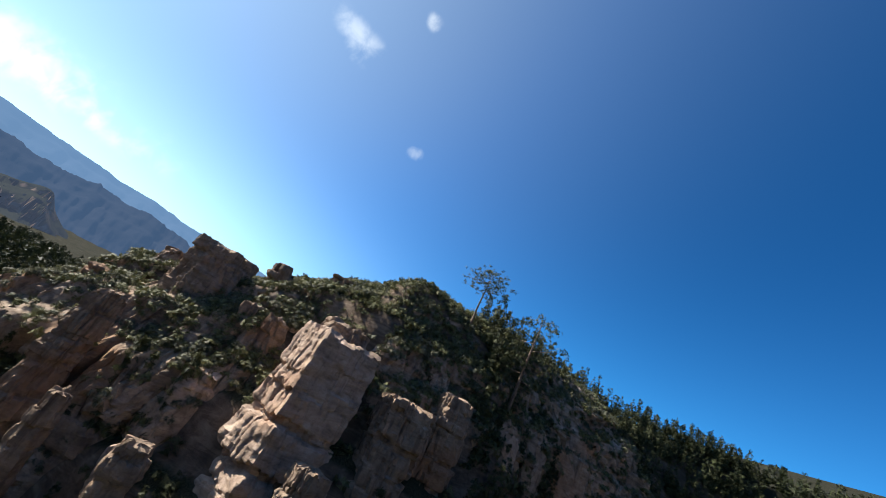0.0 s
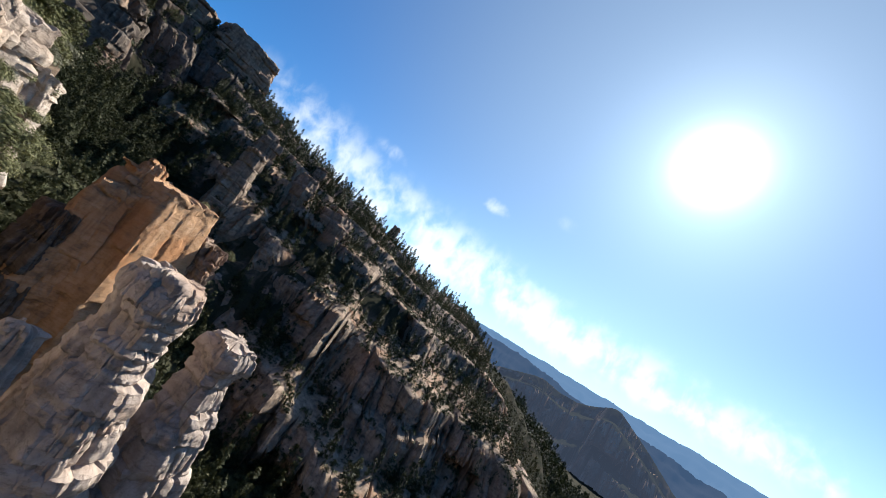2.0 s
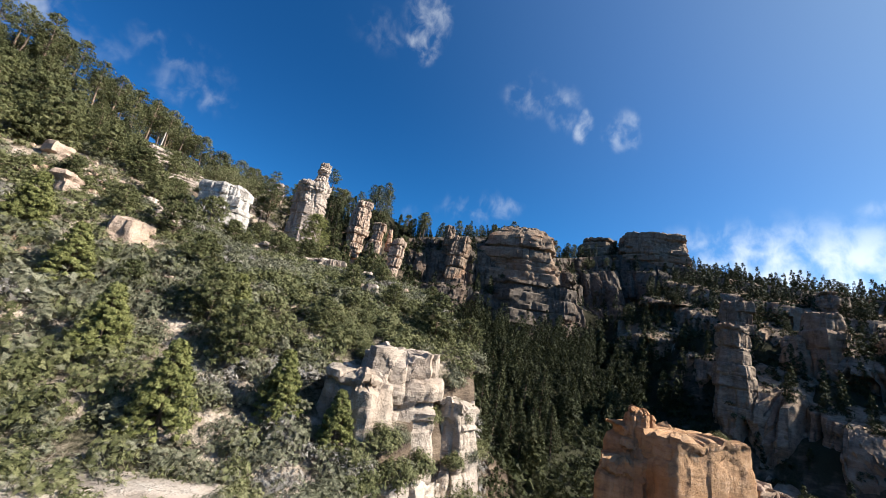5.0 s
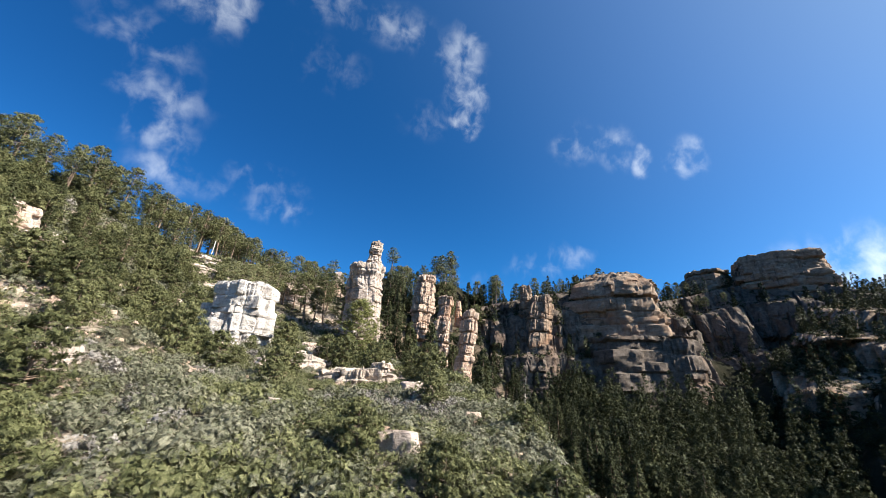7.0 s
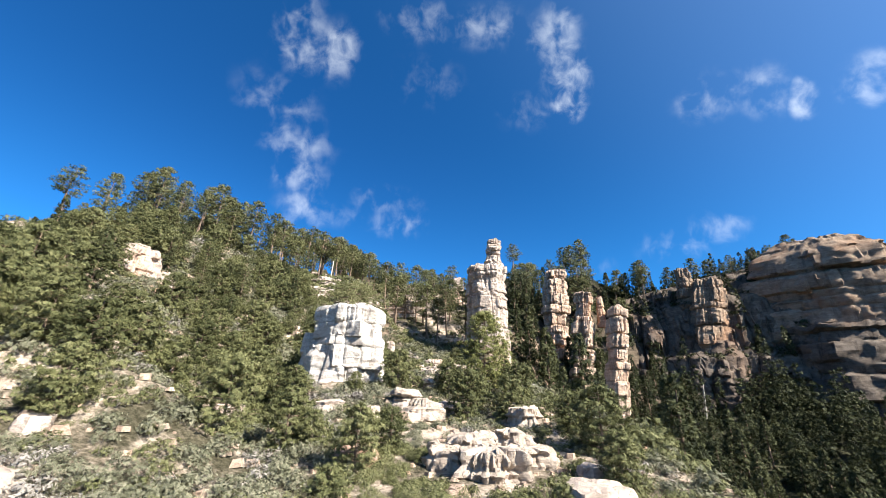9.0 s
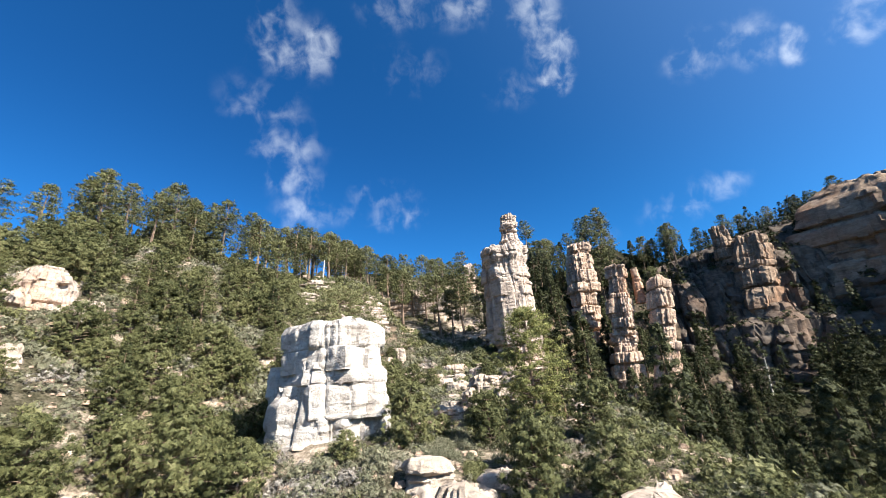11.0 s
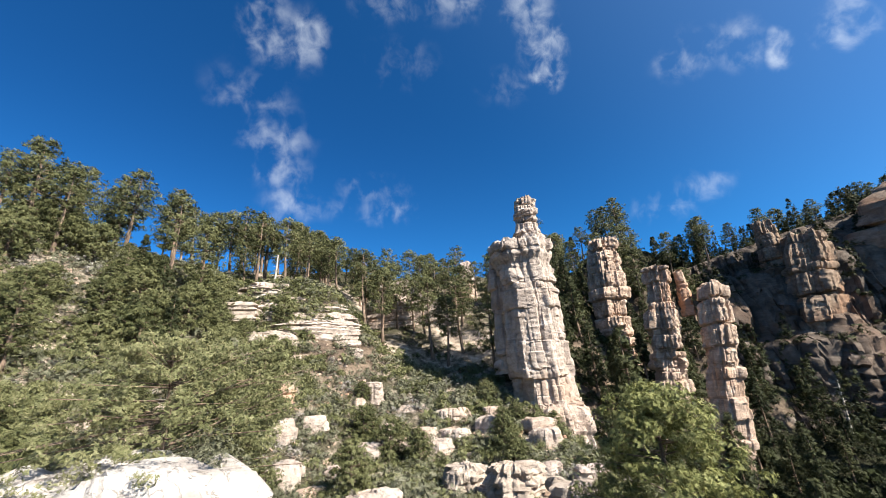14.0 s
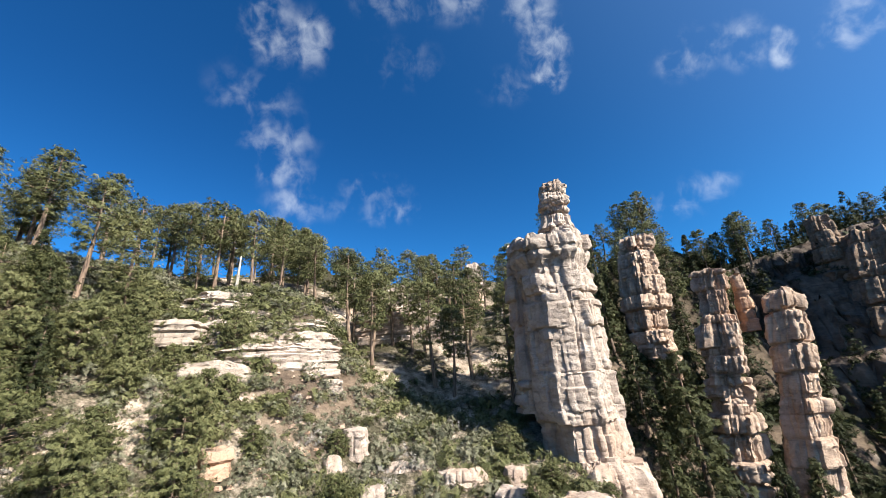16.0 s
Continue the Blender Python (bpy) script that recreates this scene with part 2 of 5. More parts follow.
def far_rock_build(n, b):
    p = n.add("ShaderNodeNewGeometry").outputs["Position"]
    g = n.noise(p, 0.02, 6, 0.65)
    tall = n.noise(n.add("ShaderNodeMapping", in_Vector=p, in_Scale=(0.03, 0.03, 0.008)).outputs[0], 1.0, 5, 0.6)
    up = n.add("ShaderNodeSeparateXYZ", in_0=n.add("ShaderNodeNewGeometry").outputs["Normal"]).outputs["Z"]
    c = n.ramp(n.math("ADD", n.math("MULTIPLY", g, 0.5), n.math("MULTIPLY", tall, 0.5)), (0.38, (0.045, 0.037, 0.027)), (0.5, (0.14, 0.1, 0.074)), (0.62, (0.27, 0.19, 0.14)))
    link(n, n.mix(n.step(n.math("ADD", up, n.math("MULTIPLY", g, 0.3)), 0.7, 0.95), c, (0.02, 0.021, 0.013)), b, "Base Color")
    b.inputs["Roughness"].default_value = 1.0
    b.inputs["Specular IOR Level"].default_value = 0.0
    # distance haze, put into the rock as a weak bluish glow
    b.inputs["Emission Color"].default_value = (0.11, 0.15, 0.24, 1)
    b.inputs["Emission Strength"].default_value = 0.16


FAR_ROCK = material("hazy_far_sandstone", far_rock_build)


def leaf_material(name, a, b_, c_, through_light=0.35, ragged=8.0):
    m = bpy.data.materials.new(name)
    m.use_nodes = True
    n = Nodes(m.node_tree)
    geo = n.add("ShaderNodeNewGeometry")
    rnd = n.add("ShaderNodeObjectInfo").outputs["Random"]
    wide = n.noise(geo.outputs["Position"], 0.16, 3)
    v = n.math("ADD", n.math("MULTIPLY", geo.outputs["Random Per Island"], 0.4), n.math("ADD", n.math("MULTIPLY", rnd, 0.2), n.math("MULTIPLY", wide, 0.6)))
    fleck = n.noise(geo.outputs["Position"], 14.0, 3, 0.7)
    v = n.math("ADD", v, n.math("MULTIPLY", n.math("SUBTRACT", fleck, 0.5), 0.9))
    c = n.ramp(v, (0.28, a), (0.55, b_), (0.85, c_))
    b = n.add("ShaderNodeBsdfPrincipled", in_Base_Color=c, in_Roughness=0.65)
    b.inputs["Specular IOR Level"].default_value = 0.15
    t = n.add("ShaderNodeBsdfTranslucent", in_Color=c)
    leaf = n.add("ShaderNodeMixShader", in_0=through_light, in_1=b.outputs[0], in_2=t.outputs[0]).outputs[0]
    # ragged edges: each small face is a spray of leaves with gaps
    gap = n.math("GREATER_THAN", n.noise(geo.outputs["Position"], ragged, 2, 0.65), 0.52)
    n.add("ShaderNodeOutputMaterial", in_Surface=n.add("ShaderNodeMixShader", in_0=gap, in_1=leaf, in_2=n.add("ShaderNodeBsdfTransparent").outputs[0]).outputs[0])
    return m


PINE = leaf_material("pine_needles", (0.0264, 0.0317, 0.0114), (0.088, 0.0933, 0.037), (0.1804, 0.176, 0.0792), 0.12, 34.0)
# darker than the pines, partly to put the gully's shade into the needles
FIR = leaf_material("shade_dark_fir_needles", (0.0103, 0.0146, 0.006), (0.0362, 0.0424, 0.0164), (0.0907, 0.0934, 0.0397), 0.1, 16.0)
YOUNG = leaf_material("bright_pine_needles", (0.05, 0.058, 0.017), (0.145, 0.152, 0.05), (0.27, 0.265, 0.1), 0.15, 34.0)
OAK = leaf_material("scrub_leaves", (0.0432, 0.0486, 0.018), (0.1188, 0.1224, 0.0504), (0.225, 0.216, 0.1062), 0.12, 38.0)
GREYBUSH = leaf_material("grey_scrub_leaves", (0.0473, 0.0499, 0.0292), (0.129, 0.129, 0.0791), (0.2494, 0.2365, 0.1634), 0.12, 40.0)
DRY = leaf_material("bare_twigs", (0.09, 0.078, 0.066), (0.185, 0.165, 0.145), (0.33, 0.3, 0.262), 0.0, 14.0)
# darkened copy that puts shade and backlight into brush and far woods
DARKWOOD = leaf_material("shade_dark_needles", (0.0102, 0.0145, 0.0059), (0.0289, 0.0357, 0.0127), (0.0595, 0.0663, 0.0255), 0.1, 6.0)


def bark_build(n, b):
    p = n.add("ShaderNodeNewGeometry").outputs["Position"]
    tall = n.add("ShaderNodeMapping", in_Vector=p, in_Scale=(5, 5, 0.7)).outputs[0]
    g = n.noise(tall, 1.0, 5, 0.6)
    link(n, n.ramp(g, (0.35, (0.06, 0.042, 0.032)), (0.5, (0.17, 0.115, 0.08)), (0.65, (0.3, 0.215, 0.15))), b, "Base Color")
    b.inputs["Roughness"].default_value = 0.95
    bp = n.add("ShaderNodeBump", in_Strength=0.6, in_Distance=0.08, in_Height=g)
    link(n, bp.outputs[0], b, "Normal")


def dead_build(n, b):
    p = n.add("ShaderNodeNewGeometry").outputs["Position"]
    tall = n.add("ShaderNodeMapping", in_Vector=p, in_Scale=(6, 6, 0.5)).outputs[0]
    g = n.noise(tall, 1.0, 5, 0.6)
    link(n, n.ramp(g, (0.35, (0.22, 0.19, 0.16)), (0.6, (0.5, 0.45, 0.39))), b, "Base Color")
    b.inputs["Roughness"].default_value = 0.9


BARK = material("pine_bark", bark_build)
DEADWOOD = material("bleached_dead_wood", dead_build)


# ---- shapes ----
def _hash(i, j, k, seed):
    h = (i * 374761393 + j * 668265263 + k * 2147483647 + seed * 1274126177) & 0xFFFFFFFF
    h = ((h ^ (h >> 13)) * 1274126177) & 0xFFFFFFFF
    h = h ^ (h >> 16)
    return (h & 0xFFFFFF) / float(0xFFFFFF)


def vnoise(x, y, z, seed=0):
    """Smooth value noise in 0..1 at arrays of places."""
    x, y, z = np.broadcast_arrays(np.asarray(x, float), np.asarray(y, float), np.asarray(z, float))
    xi, yi, zi = (np.floor(v).astype(np.int64) for v in (x, y, z))
    fx, fy, fz = x - xi, y - yi, z - zi
    fx, fy, fz = (v * v * (3 - 2 * v) for v in (fx, fy, fz))
    out = 0
    for a in (0, 1):
        for b in (0, 1):
            for c in (0, 1):
                w = (fx if a else 1 - fx) * (fy if b else 1 - fy) * (fz if c else 1 - fz)
                out = out + w * _hash(xi + a, yi + b, zi + c, seed)
    return out


def fbm(x, y, z, octaves=4, seed=0, gain=0.5):
    total, amp, norm, f = 0, 1.0, 0, 1.0
    for o in range(octaves):
        total = total + amp * vnoise(x * f, y * f, z * f, seed + o * 17)
        norm += amp
        amp *= gain
        f *= 2.03
    return total / norm


def mesh_from(name, verts, faces, mat, smooth=False):
    me = bpy.data.meshes.new(name)
    me.from_pydata(np.asarray(verts).tolist(), [], faces if isinstance(faces, list) else faces.tolist())
    me.materials.append(mat)
    if smooth:
        me.shade_smooth()
    me.update()
    return me


def grid_faces(nu, nv, wrap):
    i, j = np.meshgrid(np.arange(nv - 1), np.arange(nu if wrap else nu - 1), indexing="ij")
    a = i * nu + j
    b = i * nu + (j + 1) % nu
    return np.stack([a, b, b + nu, a + nu], -1).reshape(-1, 4)


# ---- the lie of the land ----
def smax(a, b, k):
    h = np.clip(0.5 + 0.5 * (a - b) / k, 0, 1)
    return b * (1 - h) + a * h + k * h * (1 - h)


def smin(a, b, k):
    return -smax(-a, -b, k)


def bump_at(x, y, cx, cy, r, h):
    return h * np.exp(-((x - cx) ** 2 + (y - cy) ** 2) / (r * r))


def crest(x, y, line, slope, steep, reach):
    """Height of a ridge whose crest runs along the points of line, falling off to both sides."""
    best = np.full(np.shape(x), -1e4)
    for (x0, y0, z0), (x1, y1, z1) in zip(line[:-1], line[1:]):
        dx, dy = x1 - x0, y1 - y0
        t = np.clip(((x - x0) * dx + (y - y0) * dy) / (dx * dx + dy * dy), 0, 1)
        d = np.hypot(x - x0 - t * dx, y - y0 - t * dy)
        best = np.maximum(best, z0 + t * (z1 - z0) - slope * d - steep * np.maximum(0, d - reach))
    return best


RIM = [(-60, 190, 74), (30, 196, 77), (95, 206, 80), (140, 222, 70), (185, 215, 56)]
EAST = [(222, 205, 54), (300, 180, 62), (290, 88, 66), (290, 18, 54), (335, -6, 54), (342, -53, 42), (395, -104, 44), (432, -160, 24), (560, -300, -10)]
SPUR = [(58, -120, -18), (39, -109, 2), (16, -104, 9), (-2, -100, 19), (-14, -97, 24), (-34, -99, 26), (-93, -142, 33), (-153, -158, 36), (-240, -144, 44), (-420, -100, 70)]


def terraced(z, period, sharp):
    k = np.floor(z / period)
    f = z / period - k
    s = f * f * (3 - 2 * f)
    s = s * s * (3 - 2 * s)
    return (k + f * (1 - sharp) + s * sharp) * period


def land(x, y):
    x, y = np.asarray(x, float), np.asarray(y, float)
    w1 = fbm(x / 40, y / 40, 0.3, 3, 5) - 0.5
    w2 = fbm(x / 11, y / 11, 1.7, 4, 9) - 0.5
    # the near hillside: a stepped climb along y, steepening to the west
    z = np.interp(y, (-30, 0, 5, 10, 17, 43, 67, 90, 122, 138, 170, 200), (-8, 4, 7.5, 12, 17, 20.5, 24, 28, 32, 39, 60, 70))
    start = np.interp(y, (0, 45, 57, 75, 90, 115, 140, 170), (18, 18, 4, 2, 2, 12, 10, 0))
    z = z + 0.74 * np.maximum(0, start - x)
    edge = np.interp(y, (-5, 13, 45, 77, 112, 130, 170), (34, 39, 45, 44, 38, 36, 58))
    z = z + bump_at(x, y, 0, 136, 13, 12) + bump_at(x, y, 11, 171, 8, 4) + bump_at(x, y, 14, 71, 7, 2.6)
    z = z - np.interp(y, (0, 32, 60), (5, 3, 0.95)) * np.maximum(0, x - edge + 6 * w1)
    rim = 66 + 0.2 * np.maximum(0, y - 138) - 0.6 * np.maximum(0, 108 - y)
    z = smin(z + 3 * w2, rim + 3 * w2, 7)
    brink = np.interp(x, (-60, -12, -5, 2, 6, 9, 12.5, 16, 20, 23, 27.5, 33, 38, 43), (62, 23, 18, 13, 9.8, 7.4, 5.6, 4.0, 3.4, 4.6, 7.2, 10.4, 13.4, 20))
    z = np.where(y < brink, z - 6.0 * (brink - y), z)
    z = np.maximum(z, -52 + 6 * w1 + 0.25 * np.maximum(0, -20 - x))
    # the head of the canyon and its far wall
    north = crest(x, y, RIM, 1.45, 0, 1)
    east = crest(x, y, EAST, 0.45, 0.5, 100)
    crag = np.abs(fbm(x / 26, y / 26, 4.4, 4, 21) - 0.5)
    far = smax(north, east, 10) + 16 * w1 + 8 * w2 - 34 * (crag - 0.12)
    far = terraced(far, 17, 0.8)
    # the spur across the canyon to the south
    spur = terraced(crest(x, y, SPUR, 0.75, 1.0, 9) + 8 * w1 + 5 * w2, 13, 0.75)
    south = crest(x, y, [(-240, -144, 44), (-420, -60, 90), (-420, 200, 110)], 0.5, 0, 1)
    south = np.maximum(south, crest(x, y, [(96, -190, -42), (150, -270, -34), (230, -360, -40)], 0.32, 0, 1) + 10 * w1)
    floor = np.interp(y, (-900, -300, -60, 0, 40, 100, 150, 175, 205), (-150, -110, -72, -48, -26, 1, 14, 24, 74)) + 0.08 * np.abs(x - 75) + 8 * w1
    floor = floor - 0.05 * np.clip(np.hypot(x, y) - 600, 0, 1500)
    z = smax(smax(smax(z, far, 4), smax(spur, south, 6), 4), floor, 8)
    return z + 0.8 * w2


def spread(lo, hi, near_lo, near_hi, fine, coarse):
    """Coordinates that are close together between near_lo and near_hi and widen away from there."""
    mid = list(np.arange(near_lo, near_hi, fine))
    out, s, p = [], fine, near_hi
    while p < hi:
        out.append(p)
        s = min(s * 1.07, coarse)
        p += s
    left, s, p = [], fine, near_lo
    while p > lo:
        s = min(s * 1.07, coarse)
        p -= s
        left.append(p)
    return np.array(left[::-1] + mid + out + [hi])


def build_ground():
    xs, ys = spread(-2600, 4200, -60, 110, 1.6, 130), spread(-4000, 2600, -110, 180, 1.6, 130)
    gx, gy = np.meshgrid(xs, ys)
    gz = land(gx, gy)
    verts = np.stack([gx, gy, gz], -1).reshape(-1, 3)
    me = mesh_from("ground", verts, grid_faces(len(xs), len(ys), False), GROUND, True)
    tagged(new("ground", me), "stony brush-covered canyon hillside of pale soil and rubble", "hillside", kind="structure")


build_ground()


# aerial haze is put into the ranges as a faint blue glow
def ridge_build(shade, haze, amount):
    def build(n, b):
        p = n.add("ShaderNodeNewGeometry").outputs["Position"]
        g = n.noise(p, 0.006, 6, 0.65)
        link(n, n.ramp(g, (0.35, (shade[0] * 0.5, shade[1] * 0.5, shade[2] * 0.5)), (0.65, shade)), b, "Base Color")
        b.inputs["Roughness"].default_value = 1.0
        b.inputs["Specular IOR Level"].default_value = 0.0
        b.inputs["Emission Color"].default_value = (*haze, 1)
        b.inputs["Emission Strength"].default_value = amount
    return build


def far_ridge(name, label, knots, reach, near, relief, mat, seed):
    """A distant range: knots give azimuth and elevation of its crest, reach its distance."""
    nu, nv = 420, 40
    az = np.linspace(knots[0][0], knots[-1][0], nu)
    el = np.interp(az, [k[0] for k in knots], [k[1] for k in knots])
    el = el + relief * (np.floor(fbm(az / 3, 0.0, seed, 5, seed, 0.6) * 9) / 9 * 0.6 + 0.4 * fbm(az / 2, 0.0, seed, 5, seed, 0.6) - 0.5)
    rows = np.linspace(0, 1, nv)[:, None]
    low = -160.0
    top = reach * np.tan(np.radians(el))
    spurs = np.abs(fbm(az[None, :] / 3.2, rows * 0.9, seed, 5, seed + 3, 0.55) - 0.5) * 2
    d = reach * (near + (1 - near) * (rows - 0.9 * (1 - rows) * rows * 2 * (spurs - 0.25)))
    steps = terraced(rows * 6 + 1.2 * (fbm(az[None, :] / 5, rows * 2, seed, 3, seed + 8) - 0.5), 1, 0.45) / 6
    z = low + (top - low) * np.where(rows < 1, steps.clip(0, 1), 1) ** 0.85
    a = np.radians(az)[None, :] + 0 * rows
    verts = np.stack([np.sin(a) * d, np.cos(a) * d, z], -1).reshape(-1, 3)
    me = mesh_from(name, verts, grid_faces(nu, nv, False), mat, True)
    tagged(new(name, me), label, "mountain", kind="structure")


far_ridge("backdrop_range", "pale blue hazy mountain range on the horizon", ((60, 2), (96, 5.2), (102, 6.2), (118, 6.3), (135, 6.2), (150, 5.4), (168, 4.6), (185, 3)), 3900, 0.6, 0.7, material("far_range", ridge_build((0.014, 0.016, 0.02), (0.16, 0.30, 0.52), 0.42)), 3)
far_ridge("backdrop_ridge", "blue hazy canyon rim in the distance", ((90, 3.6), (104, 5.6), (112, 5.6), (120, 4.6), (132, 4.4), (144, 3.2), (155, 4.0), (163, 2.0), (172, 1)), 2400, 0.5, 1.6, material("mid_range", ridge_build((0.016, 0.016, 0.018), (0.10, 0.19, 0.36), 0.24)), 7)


# ---- cliff walls ----
def along(line, n):
    """n points spread evenly along a line of knots, rounded a little at the corners."""
    line = np.array(line, float)
    t = np.linspace(0, len(line) - 1, n)
    p = np.stack([np.interp(t, np.arange(len(line)), line[:, c]) for c in range(3)], -1)
    wide = max(3, n // (3 * len(line)))
    ends = np.concatenate([np.repeat(p[:1], wide, 0), p, np.repeat(p[-1:], wide, 0)])
    return np.stack([np.convolve(ends[:, c], np.ones(2 * wide + 1) / (2 * wide + 1), "same")[wide:-wide] for c in range(3)], -1)


def cliff_wall(name, label, crest_line, foot_line, profile, mat, step, seed, fin=(34.0, 15.0), column=(8.0, 3.4), bed=2.6, unit=1.0):
    """A canyon wall in cliff bands and benches between a foot and a crest, cut into fins and columns. Returns its points and how level each is."""
    length = sum((Vector(q) - Vector(p)).length for p, q in zip(crest_line[:-1], crest_line[1:]))
    nu = int(length / step)
    top, low = along(crest_line, nu), along(foot_line, nu)
    s = np.concatenate([[0], np.cumsum(np.hypot(*np.diff(0.5 * (top + low)[:, :2], axis=0).T))])[None, :]
    g, w = np.array(profile).T
    run = np.hypot(top[:, 0] - low[:, 0], top[:, 1] - low[:, 1]).mean()
    rise = (top[:, 2] - low[:, 2]).mean()
    arc = np.concatenate([[0], np.cumsum(np.hypot(np.diff(g) * run, np.diff(w) * rise))])
    nv = int(arc[-1] / step)
    t = np.linspace(0, arc[-1], nv)[:, None]
    mid = np.sin(np.pi * np.clip(1.08 * t / arc[-1], 0, 1)) ** 0.6
    sway = mid * (fbm(s / (1.6 * fin[0]), 0.0, seed, 3, seed) - 0.5) * 0.7 * arc[-1]
    cells = []
    for size, amp, shift, turn in ((3.0 * column[0], 2.6 * column[1], 4.5 * column[1], 23), (column[0], column[1], 2.2 * column[1], 31), (column[0] * 0.37, column[1] * 0.36, 0.6 * column[1], 47)):
        q = s / size + 1.6 * (fbm(s / (3 * size), t / (4 * size), seed + 0.2, 3, seed + turn) - 0.5) * 2
        c = np.floor(q).astype(np.int64)
        cells.append((c, q - c, amp, turn))
        sway = sway + mid * shift * (_hash(c, 3, 8, seed + turn) - 0.5) * 2
    tt = np.clip(t + sway, 0, arc[-1])
    gg, ww = np.interp(tt, arc, g), np.interp(tt, arc, w)
    steep = np.interp(tt, 0.5 * (arc[1:] + arc[:-1]), np.clip((np.diff(w) * rise) / (np.abs(np.diff(g)) * run + 0.1) / 2.0, 0.12, 1))
    out = (low - top)[:, :2]
    out = out / np.linalg.norm(out, axis=1, keepdims=True)
    z = low[:, 2][None, :] + ww * (top[:, 2] - low[:, 2])[None, :]
    # fins running out from the wall, columns on the fins, beds across both
    ridge = 1 - 2 * np.abs(fbm(s / fin[0] + 3.1, z / (4 * fin[0]), seed + 0.5, 3, seed + 1, 0.45) - 0.5) * 2
    fade = np.interp(ww, (0, 0.1, 0.6, 0.9, 1.0), (0.5, 1, 1, 0.55, 0.15))
    d = fin[1] * fade * (ridge - 0.55)
    for c, f, amp, turn in cells:
        tall = _hash(c, np.floor(z / (7 * bed) + _hash(c, 5, 1, seed)).astype(np.int64), turn, seed)
        d = d + amp * (0.35 + 0.65 * steep) * fade * (np.clip(1 - (2 * f - 1) ** 2, 0, 1) ** 0.25 - 0.75 + 1.2 * (tall - 0.5))
    zb = z / bed + 1.2 * (fbm(s / 30, z / 40, seed + 0.9, 3, seed + 5) - 0.5)
    kb = np.floor(zb)
    fb = zb - kb
    small = cells[2][0]
    d = d + unit * steep * (1.0 * (_hash(kb.astype(np.int64), 0, 2, seed) - 0.5) + 1.3 * (_hash(kb.astype(np.int64), small, 4, seed) - 0.5) - 0.7 * np.exp(-np.minimum(fb, 1 - fb) * bed / 0.22))
    d = d + unit * 1.1 * (fbm(s / (2.2 * unit), z / (1.6 * unit), seed + 0.7, 4, seed + 9, 0.68) - 0.5)
    x = low[:, 0][None, :] + gg * (top - low)[:, 0][None, :] + out[:, 0][None, :] * d
    y = low[:, 1][None, :] + gg * (top - low)[:, 1][None, :] + out[:, 1][None, :] * d
    z = z + unit * (1 - steep) * 3.0 * (fbm(x / (9 * unit), y / (9 * unit), 0.4, 4, seed + 13) - 0.5)
    verts = np.stack([x, y, z], -1)
    me = mesh_from(name, verts.reshape(-1, 3), grid_faces(nu, nv, False), mat, True)
    me.set_sharp_from_angle(angle=radians(34))
    tagged(new(name, me), label, "cliff", kind="structure")
    du, dv = np.gradient(verts, axis=1), np.gradient(verts, axis=0)
    up = np.cross(du, dv)
    level = np.abs(up[..., 2]) / (np.linalg.norm(up, axis=-1) + 1e-9)
    return verts.reshape(-1, 3), level.ravel()


STEPS = [(0, 0), (0.05, 0.12), (0.1, 0.17), (0.13, 0.33), (0.22, 0.38), (0.25, 0.55), (0.42, 0.64), (0.45, 0.73), (0.6, 0.79), (0.63, 0.87), (0.82, 0.93), (0.84, 0.99), (1, 1), (1.14, 0.97)]
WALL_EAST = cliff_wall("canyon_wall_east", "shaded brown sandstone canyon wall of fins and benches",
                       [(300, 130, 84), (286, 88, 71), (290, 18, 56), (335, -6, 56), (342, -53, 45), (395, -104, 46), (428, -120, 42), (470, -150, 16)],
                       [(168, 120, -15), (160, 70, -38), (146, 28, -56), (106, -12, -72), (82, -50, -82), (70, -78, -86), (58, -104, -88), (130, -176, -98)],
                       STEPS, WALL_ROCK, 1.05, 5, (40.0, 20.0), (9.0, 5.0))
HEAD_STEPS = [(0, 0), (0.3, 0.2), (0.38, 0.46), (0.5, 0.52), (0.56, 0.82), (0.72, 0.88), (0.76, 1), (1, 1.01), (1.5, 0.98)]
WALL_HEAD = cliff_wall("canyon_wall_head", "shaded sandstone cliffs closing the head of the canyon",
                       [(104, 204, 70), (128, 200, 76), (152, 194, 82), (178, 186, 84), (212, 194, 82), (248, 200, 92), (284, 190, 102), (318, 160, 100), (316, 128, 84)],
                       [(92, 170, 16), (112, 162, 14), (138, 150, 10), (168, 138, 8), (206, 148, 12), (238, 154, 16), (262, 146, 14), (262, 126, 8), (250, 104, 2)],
                       HEAD_STEPS, SHADE_GREY_ROCK, 0.95, 35, (30.0, 12.0), (8.0, 3.6), 3.0)
SPUR_STEPS = [(0, 0), (0.04, 0.2), (0.07, 0.34), (0.14, 0.39), (0.19, 0.64), (0.34, 0.7), (0.37, 0.78), (0.62, 0.88), (0.64, 0.93), (1, 1), (1.4, 0.9)]
WALL_SPUR = cliff_wall("canyon_wall_spur", "dark brown sandstone spur with brush on its benches",
                       [(60, -126, -22), (39, -112, 1), (16, -106, 8), (-2, -102, 18), (-14, -100, 24), (-34, -102, 26), (-93, -142, 33)],
                       [(90, -96, -66), (60, -84, -60), (26, -76, -56), (0, -73, -52), (-22, -74, -46), (-52, -82, -34), (-116, -110, -6)],
                       SPUR_STEPS, WALL_ROCK, 0.62, 15, (20.0, 5.0), (5.0, 1.7), 2.0, 0.8)


